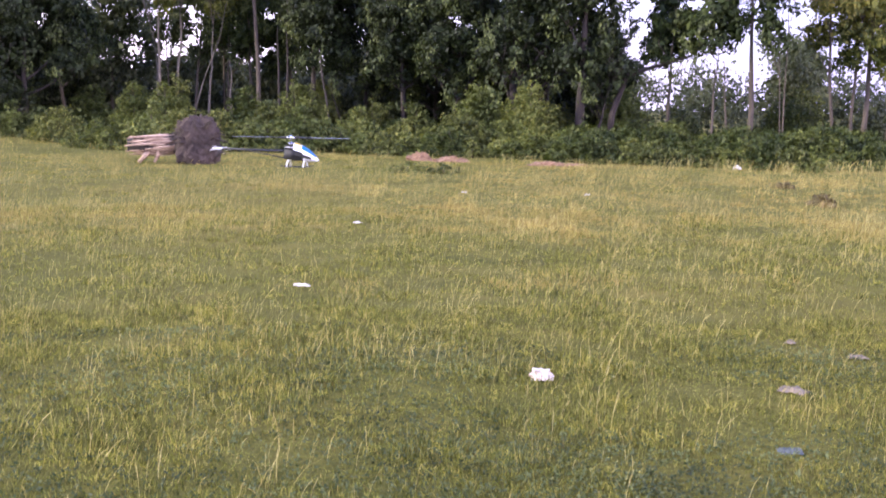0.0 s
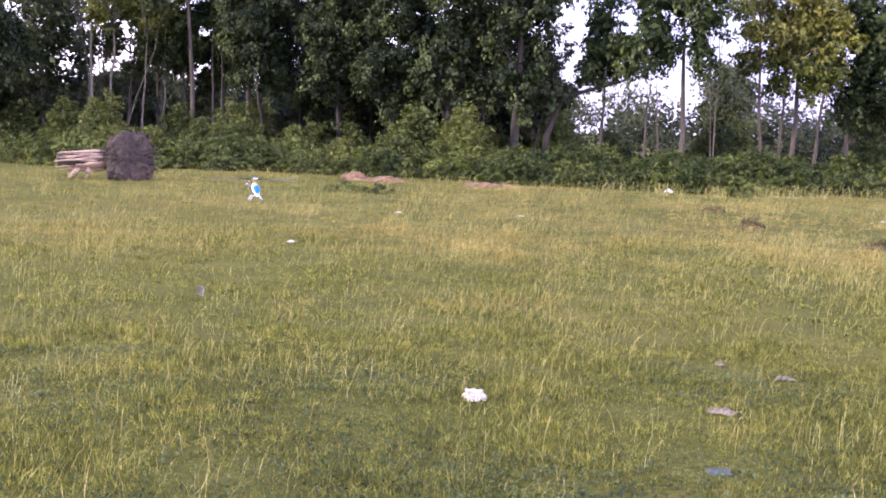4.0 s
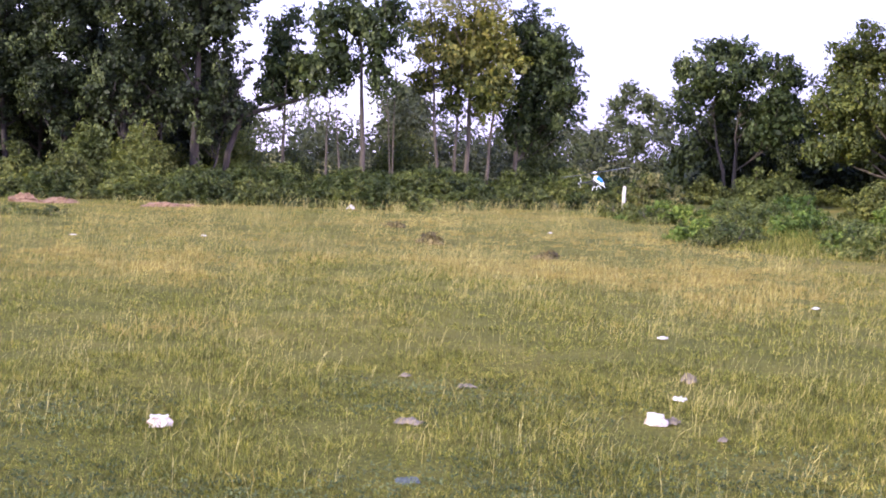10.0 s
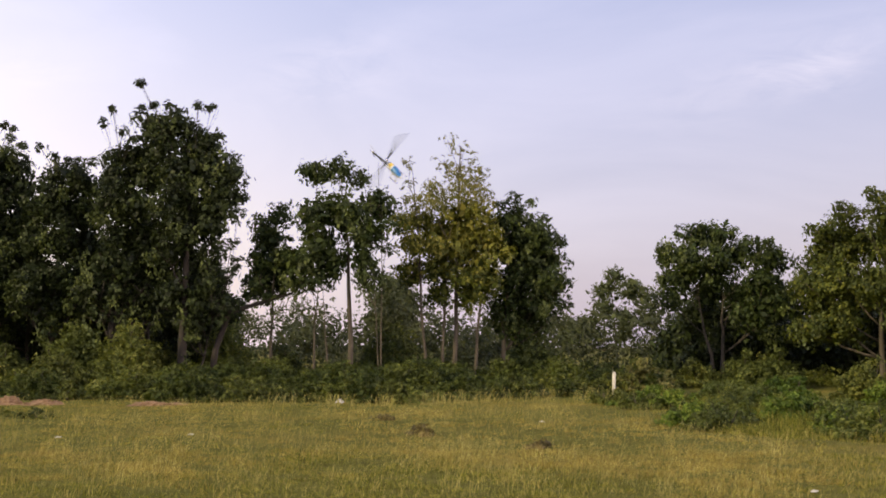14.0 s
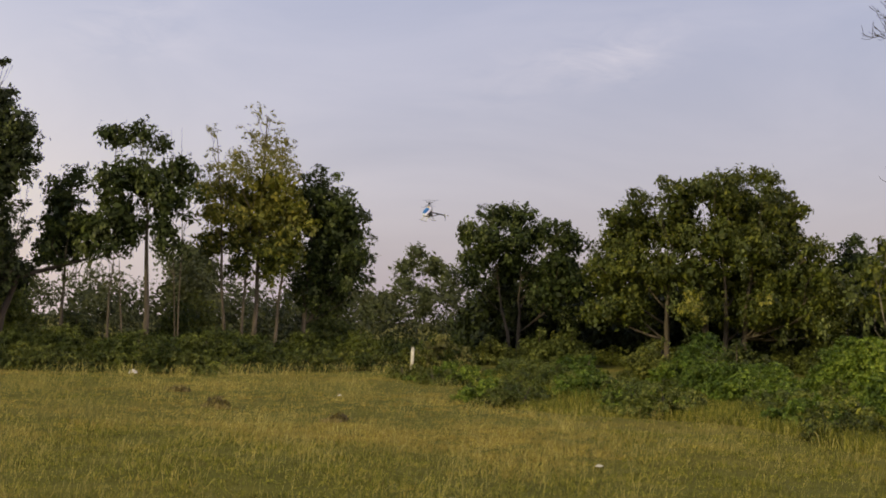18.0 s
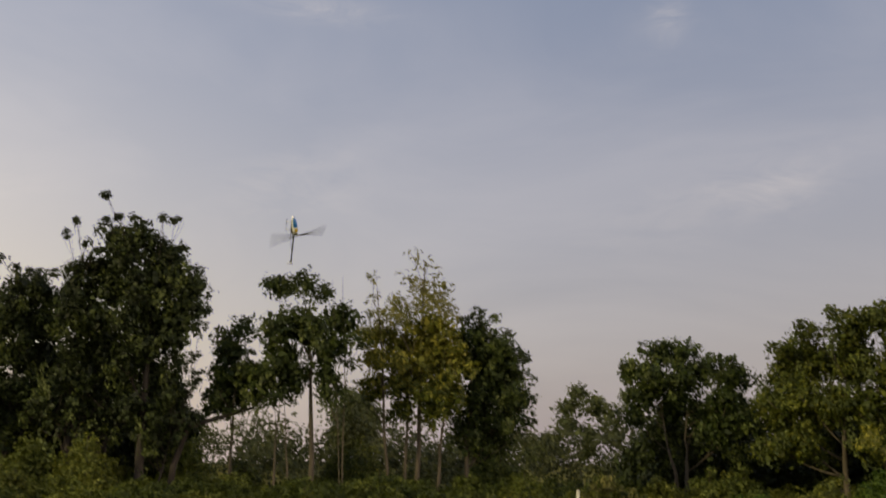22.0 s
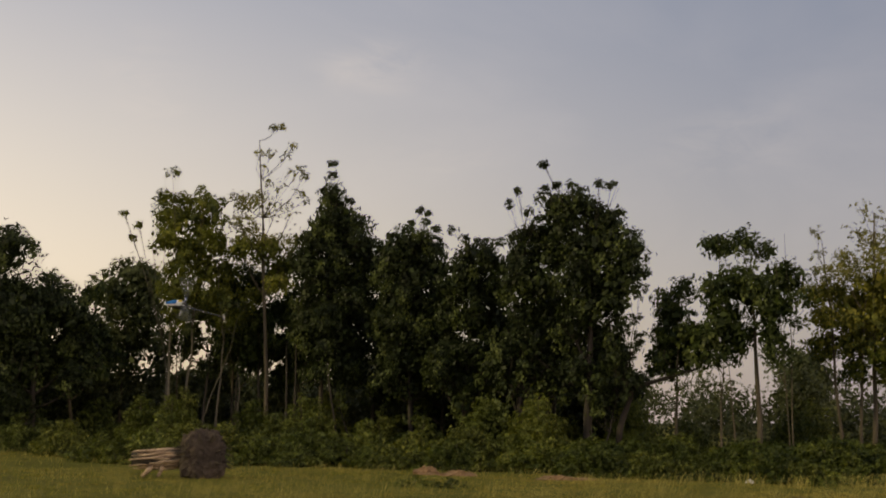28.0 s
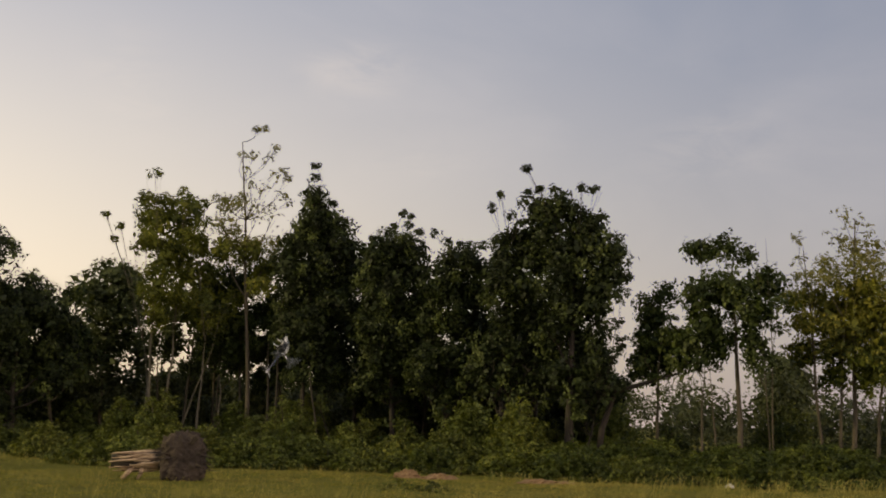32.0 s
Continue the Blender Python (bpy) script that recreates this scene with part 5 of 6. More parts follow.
def crumpled_bag(bearing, dist, w, h_, turn, label, seed):
    """A crumpled bag: a creased, folded lump of film with a flap of it lying over the top."""
    x, y = spot(bearing, dist)
    o = Vector((seed * 7.3, seed * 2.1, seed * 1.7))
    ob = empty("plastic_bag", pose(x, y, float(lie(x, y)) + 0.015, 0, 0, turn - bearing), label, "litter", "litter in the grass")
    bm = bmesh.new()
    bmesh.ops.create_icosphere(bm, subdivisions=4, radius=1.0)
    for v in bm.verts:
        p = v.co.copy()
        crease = 0.3 * abs(noise.noise(p * 1.9 + o)) + 0.22 * abs(noise.noise(p * 4.3 - o)) + 0.12 * abs(noise.noise(p * 9 + o))
        r = 1.25 - 1.5 * crease + 0.25 * noise.noise(p * 0.9 + o)
        v.co = Vector((p.x * r * w * 0.5, p.y * r * w * 0.36, max(-0.1, p.z * r) * h_ * 0.62))
    part("body", bm, PINKPLASTIC, ob, "pinkish crumpled film")
    bm = bmesh.new()
    bmesh.ops.create_grid(bm, x_segments=22, y_segments=12, size=0.5)
    for v in bm.verts:
        p = v.co.copy()
        fold = 0.5 * noise.noise(p * 3 + o) + 0.3 * abs(noise.noise(p * 7 - o))
        rag = 1 + 0.3 * noise.noise(Vector((p.x * 6, p.y * 6, 3)) + o)
        v.co = Vector((p.x * 0.7 * w * rag - 0.06 * w, p.y * 0.34 * w * rag - 0.04 * w, h_ * (0.66 + 0.25 * fold - 0.08 * p.x - 0.5 * p.y * p.y)))
    bmesh.ops.solidify(bm, geom=bm.faces[:], thickness=0.002)
    part("flap", bm, PLASTIC, ob, "white flap of thin film")


crumpled_bag(-10.4, 7.4, 0.145, 0.09, 4, "crumpled white and pinkish plastic bag lying in grass", 1)
crumpled_bag(13.4, 7.85, 0.15, 0.1, -14, "crumpled whitish plastic bag in the grass", 3)
scrap("plastic_bag", 14.1, 7.9, 0.11, 0.12, 0.06, GREYPLASTIC, "torn grey plastic film beside a bag", 4, 0.02)
scrap("plastic_sheet", 14.4, 8.65, 0.12, 0.1, 0.04, PLASTIC, "folded pale plastic sheet in the grass", 5, 0.03)
scrap("plastic_sheet", 14.8, 9.4, 0.14, 0.12, 0.14, GREYPLASTIC, "thin grey plastic film caught upright in grass", 6)
scrap("plastic_sheet", 1.45, 7.45, 0.19, 0.15, 0.05, GREYPLASTIC, "dirty translucent plastic sheet in the grass", 7, 0.01)
scrap("plastic_bag", 1.45, 6.1, 0.15, 0.12, 0.035, BLUEPLASTIC, "pale bluish plastic film sunk in the grass", 8)
scrap("paper_scrap", 4.2, 8.7, 0.16, 0.1, 0.03, GREYPLASTIC, "crumpled dirty plastic scrap in the grass", 9, 0.02)
scrap("paper_scrap", 1.2, 9.1, 0.09, 0.09, 0.025, GREYPLASTIC, "small crumpled whitish paper scrap in the grass", 10, 0.03)
scrap("paper_scrap", 13.5, 11.4, 0.1, 0.12, 0.028, PLASTIC, "small white plastic scrap in the grass", 11, 0.035)
scrap("paper_scrap", 20.4, 14.8, 0.09, 0.12, 0.028, PLASTIC, "small white plastic scrap in the grass", 12, 0.042)
scrap("paper_scrap", -8.5, 23.5, 0.12, 0.16, 0.028, PAPER, "small pale paper scrap on the far turf", 13, 0.056)
scrap("paper_scrap", -14.4, 23.3, 0.14, 0.16, 0.028, PLASTIC, "small white plastic scrap on the far turf", 14, 0.056)
scrap("plastic_bag", -1.6, 35.4, 0.28, 0.2, 0.14, PLASTIC, "white plastic bag at the edge of the field", 15, 0.08)
scrap("paper_scrap", 16.5, 7.5, 0.07, 0.09, 0.028, GREYPLASTIC, "small torn dirty film scrap in the grass", 16, 0.014)
scrap("paper_scrap", 8.0, 27.0, 0.14, 0.14, 0.028, PLASTIC, "small white plastic scrap on the far turf", 17, 0.056)
scrap("paper_scrap", -19.5, 17.0, 0.12, 0.14, 0.028, PAPER, "small pale paper scrap in the grass", 18, 0.042)


def dead_shrub(name, bearing, dist, w, h_, label, seed, leaf="dry"):
    bush(name, bearing, dist, w, h_, LEAF[leaf], 0.06, 300, label, "", seed)


dead_shrub("dead_shrub", 2.2, 22.9, 0.45, 0.24, "withered brown low shrub in the grass", 41)
dead_shrub("dead_shrub", 7.7, 20.4, 0.4, 0.1, "flat withered brown weed in the grass", 42)
dead_shrub("dead_shrub", 0.6, 27.8, 0.4, 0.13, "small withered brown weed in the grass", 43)
for a, d, w, h_, k in ((12.8, 44.2, 1.1, 1.2, 51), (12.1, 43.8, 0.7, 0.9, 52), (13.6, 44.0, 0.8, 1.0, 53)):
    bush("pale_weed", a, d, w, h_, LEAF["pale"], 0.09, 190, "pale yellowish green tall weed at the field's edge", "pale weeds", k)
dead_shrub("cut_weeds", -17.2, 30.7, 1.3, 0.28, "low heap of cut green weeds on the turf", 44, "bush")
dead_shrub("cut_weeds", -15.4, 30.0, 0.8, 0.22, "low heap of cut green weeds on the turf", 45, "bush")


def bare_tree():
    """A leafless tree beside the field; its twigs reach into the view."""
    rs = np.random.default_rng(77)
    x, y = spot(40.8, 22.0)
    ob = empty("bare_tree", pose(x, y, float(lie(x, y)) - 0.03, 0, 0, -40.8), "leafless tree with fine dark bare twigs", "tree")
    bm = bmesh.new()
    tube(bm, [(0, 0, 0), (0.05, 0, 2), (-0.05, 0.1, 4), (0.05, 0.1, 6.5), (0, 0, 8.6)], [0.24, 0.18, 0.15, 0.09, 0.02], 10)
    part("trunk", bm, DARKBARK, ob)

    def twig(bm, p, d, ln, r, level):
        """A twig that sets out along its branch and turns up at its end."""
        pts, rr = [p], [r]
        bend = float(rs.uniform(0.12, 0.34))
        for i in range(5):
            d = (d + Vector([float(c) for c in rs.normal(size=3)]) * 0.13 + Vector((0, 0, bend))).normalized()
            pts.append(pts[-1] + d * ln / 5)
            rr.append(max(0.0045, r * (1 - 0.15 * (i + 1))))
        tube(bm, pts, rr, 4)
        if level:
            for i in range(1, 5):
                for side in (-1, 1) if rs.random() < 0.55 else (1,):
                    nd = (d * 0.6 + Vector((-0.5, 0, -0.25)) + Vector([float(c) for c in rs.normal(size=3)]) * 0.55 + Vector((0, 0, 0.3 * side))).normalized()
                    twig(bm, pts[i], nd, ln * float(rs.uniform(0.35, 0.65)), rr[i] * 0.72, level - 1)

    # an upper and a lower spray of limbs: root height, reach, end height, sag
    for z0, reach, z1, sag in ((5.9, 2.55, 7.2, 0.1), (5.6, 2.3, 6.95, -0.25), (5.4, 2.2, 6.6, -0.3), (5.2, 2.0, 6.3, -0.3), (6.6, 1.9, 7.7, 0.1), (4.9, 2.05, 5.35, 0.5), (4.7, 2.1, 5.0, 0.45), (4.5, 2.0, 4.75, 0.35), (4.4, 1.9, 4.55, 0.3), (7.0, 1.5, 8.4, 0.1), (4.8, 1.8, 5.7, 0.2)):
        bm = bmesh.new()
        depth = float(rs.uniform(-0.8, 0.8))
        pts = []
        for i in range(9):
            u = i / 8
            pts.append(Vector((-reach * u, depth * u, z0 + (z1 - z0) * u + sag * math.sin(math.pi * u))) + Vector([float(c) for c in rs.normal(size=3)]) * 0.03 * (i > 0))
        rr = [0.045 * (1 - 0.7 * i / 8) for i in range(9)]
        tube(bm, pts, rr, 6)
        for i in range(2, 9):
            for _ in range(1 if i < 5 else 2):
                d = ((pts[i] - pts[i - 1]).normalized() + Vector([float(c) for c in rs.normal(size=3)]) * 0.55).normalized()
                twig(bm, pts[i], d, float(rs.uniform(0.45, 0.95)), rr[i] * 0.62, 2 if i > 5 else 1)
        part("limb", bm, DARKBARK, ob)


bare_tree()

# ---- model helicopter ----
WHITE = plain("white_gloss_paint", (0.74, 0.75, 0.76), (0.82, 0.82, 0.82), 14.0, 0.25, bump=0.0, coat=0.6)
BLUE = plain("blue_gloss_paint", (0.005, 0.11, 0.36), (0.009, 0.16, 0.42), 14.0, 0.3, bump=0.0, coat=0.3)
GOLD = plain("yellow_gloss_paint", (0.55, 0.4, 0.06), (0.68, 0.5, 0.1), 14.0, 0.25, bump=0.0, coat=0.6)
BLACK = plain("black_carbon_fibre", (0.012, 0.012, 0.013), (0.025, 0.025, 0.027), 60.0, 0.62, bump=0.05)
BLADE = plain("grey_blade", (0.085, 0.09, 0.085), (0.13, 0.135, 0.13), 20.0, 0.35, bump=0.0, coat=0.3)
STEEL = plain("bright_aluminium", (0.6, 0.6, 0.62), (0.75, 0.75, 0.77), 30.0, 0.25, 1.0, 0.05)


def canopy_shell(bm, a0, a1, x0, x1, swell):
    """A strip of the egg-shaped canopy between two angles round the long axis (0 is up) and two stations."""
    stations = 14
    steps = max(6, int(abs(a1 - a0) / 12))
    grid = []
    for i in range(stations + 1):
        u = i / stations
        x = x0 + (x1 - x0) * u
        s = min(max((x + 0.1) / 0.325, 0), 1)
        wid = 0.057 * max(0.0, 1 - s ** 2.4) ** 0.62 * (0.78 + 0.3 * math.sin(min(s * 3.2, 1.57))) + swell + 0.0015
        hgt = 0.088 * max(0.0, 1 - s ** 2.2) ** 0.7 + swell + 0.0015
        mid = 0.012 - 0.105 * s ** 1.5
        row = []
        for j in range(steps + 1):
            a = radians(a0 + (a1 - a0) * j / steps)
            row.append(bm.verts.new((x, math.sin(a) * wid, mid + math.cos(a) * hgt)))
        grid.append(row)
    for p, q in zip(grid, grid[1:]):
        for j in range(steps):
            bm.faces.new((p[j], p[j + 1], q[j + 1], q[j]))


def rotor_blade(bm, r0, r1, chord, thick, ang):
    """A tapered aerofoil blade along a direction in the rotor's plane."""
    m = Matrix.Rotation(radians(ang), 4, "Z")
    rings = []
    for r, c in ((r0, chord * 0.5), (r0 + 0.03, chord * 0.95), ((r0 + r1) / 2, chord), (r1 - 0.02, chord), (r1, chord * 0.7)):
        rings.append([bm.verts.new(m @ Vector((r, c * px, thick * pz + c * px * 0.06))) for px, pz in ((0.45, 0), (0.2, 0.9), (-0.2, 0.7), (-0.55, 0.02), (-0.2, -0.5), (0.2, -0.8))])
    for a, b_ in zip(rings, rings[1:]):
        for k in range(6):
            bm.faces.new((a[k], a[(k + 1) % 6], b_[(k + 1) % 6], b_[k]))
    bm.faces.new(rings[0][::-1])
    bm.faces.new(rings[-1])


def helicopter():
    ob = empty("model_helicopter", HELI_ROWS[0][1], "radio-controlled helicopter with blue and white canopy, black frame and white skids", "model helicopter")
    bm = bmesh.new()
    canopy_shell(bm, -165, 165, 0.06, 0.225, 0.0)
    canopy_shell(bm, -84, 84, -0.04, 0.06, 0.0)
    canopy = part("canopy", bm, WHITE, ob, "glossy white canopy")
    bm = bmesh.new()
    canopy_shell(bm, -58, 58, 0.05, 0.2, 0.0025)
    part("window", bm, BLUE, canopy, "blue painted windscreen")
    for s in (-1, 1):
        bm = bmesh.new()
        canopy_shell(bm, s * 94, s * 122, -0.02, 0.15, 0.0025)
        part("stripe", bm, BLACK, canopy, "dark side stripe")
    bm = bmesh.new()
    canopy_shell(bm, -34, 34, -0.038, 0.03, 0.0025)
    part("rear_panel", bm, GOLD, canopy, "yellow upper panel")
    for s in (-1, 1):
        bm = bmesh.new()
        box(bm, -0.06, s * 0.03, -0.035, 0.17, 0.004, 0.105, 0.001)
        box(bm, -0.09, s * 0.03, 0.04, 0.085, 0.004, 0.045, 0.001)
        part("side_frame", bm, BLACK, ob)
    bm = bmesh.new()
    box(bm, 0.03, 0, -0.085, 0.2, 0.05, 0.035, 0.006)
    part("battery", bm, BLACK, ob)
    bm = bmesh.new()
    tube(bm, [(-0.03, 0, -0.07), (-0.03, 0, -0.01)], [0.03, 0.03], 16)
    part("motor", bm, STEEL, ob)
    bm = bmesh.new()
    tube(bm, [(-0.08, 0, 0.035), (-0.08, 0, 0.042)], [0.06, 0.06], 28)
    part("main_gear", bm, WHITE, ob)
    for k in range(3):
        bm = bmesh.new()
        box(bm, -0.04 - 0.045 * k, 0.0, 0.005 - 0.03 * k, 0.036, 0.055, 0.02, 0.003)
        part("servo", bm, BLACK, ob)
    bm = bmesh.new()
    tube(bm, [(-0.13, 0, 0.0), (-0.5, 0, 0.002), (-0.85, 0, 0.006)], [0.0135, 0.013, 0.0125], 12)
    part("tail_boom", bm, BLACK, ob)
    for s in (-1, 1):
        bm = bmesh.new()
        tube(bm, [(-0.12, s * 0.03, -0.08), (-0.55, s * 0.014, -0.004)], [0.0042, 0.0042], 6)
        part("boom_support", bm, BLACK, ob)
    bm = bmesh.new()
    tube(bm, [(-0.12, 0.02, 0.005), (-0.82, 0.018, 0.008)], [0.002, 0.002], 5)
    part("tail_pushrod", bm, STEEL, ob)
    bm = bmesh.new()
    box(bm, -0.855, 0, 0.006, 0.045, 0.028, 0.034, 0.005)
    part("tail_case", bm, WHITE, ob)
    bm = bmesh.new()
    outline = [(-0.84, 0.018), (-0.86, 0.045), (-0.875, 0.045), (-0.872, 0.0), (-0.89, -0.085), (-0.872, -0.085), (-0.84, -0.018)]
    sides = [[bm.verts.new((x, y, z)) for x, z in outline] for y in (-0.012, -0.008)]
    bm.faces.new(sides[0])
    bm.faces.new(sides[1][::-1])
    for k in range(len(outline)):
        n = (k + 1) % len(outline)
        bm.faces.new((sides[0][k], sides[1][k], sides[1][n], sides[0][n]))
    part("tail_fin", bm, BLACK, ob)
    for s in (-1, 1):
        bm = bmesh.new()
        tube(bm, [(-0.17, s * 0.085, -0.155), (-0.1, s * 0.085, -0.165), (0.1, s * 0.085, -0.165), (0.15, s * 0.085, -0.15)], [0.0045] * 4, 8)
        part("skid", bm, BLACK, ob)
        for x in (-0.1, 0.078):
            bm = bmesh.new()
            tube(bm, [(x, s * 0.025, -0.098), (x, s * 0.055, -0.108), (x, s * 0.078, -0.135), (x, s * 0.087, -0.168)], [0.008, 0.008, 0.0078, 0.009], 8)
            part("skid_strut", bm, WHITE, ob)
    bm = bmesh.new()
    tube(bm, [(-0.08, 0, -0.05), (-0.08, 0, 0.125)], [0.005, 0.005], 10)
    part("main_shaft", bm, STEEL, ob)
    bm = bmesh.new()
    tube(bm, [(-0.08, 0, 0.075), (-0.08, 0, 0.082), (-0.08, 0, 0.09)], [0.028, 0.03, 0.018], 16)
    part("swashplate", bm, STEEL, ob)
    # main rotor
    bm = bmesh.new()
    box(bm, 0, 0, 0, 0.1, 0.026, 0.022, 0.004)
    tube(bm, [(0, 0, -0.02), (0, 0, 0.028)], [0.014, 0.012], 12)
    rotor = part("main_rotor", bm, STEEL, ob, "bright aluminium rotor head with two blades")
    rotor.matrix_basis = pose(-0.08, 0, 0.14)
    for a in (0, 180):
        bm = bmesh.new()
        rotor_blade(bm, 0.08, 0.625, 0.052, 0.006, a)
        blade = part("blade", bm, BLADE, rotor, "grey blade with dark root")
        bm = bmesh.new()
        rotor_blade(bm, 0.075, 0.23, 0.054, 0.0075, a)
        part("blade_root", bm, BLACK, rotor)
        bm = bmesh.new()
        c, s = math.cos(radians(a)), math.sin(radians(a))
        tube(bm, [(0.045 * c, 0.045 * s, 0), (0.105 * c, 0.105 * s, 0)], [0.014, 0.012], 8)
        part("blade_grip", bm, BLACK, rotor)
    # tail rotor
    bm = bmesh.new()
    tube(bm, [(0, 0, -0.012), (0, 0, 0.014)], [0.009, 0.007], 10)
    tail = part("tail_rotor", bm, STEEL, ob)
    tail.matrix_basis = pose(-0.862, 0.032, 0.006, 90, 0, 0)
    for a in (0, 180):
        bm = bmesh.new()
        rotor_blade(bm, 0.02, 0.105, 0.022, 0.003, a)
        part("blade", bm, WHITE, tail)
    return ob, rotor, tail


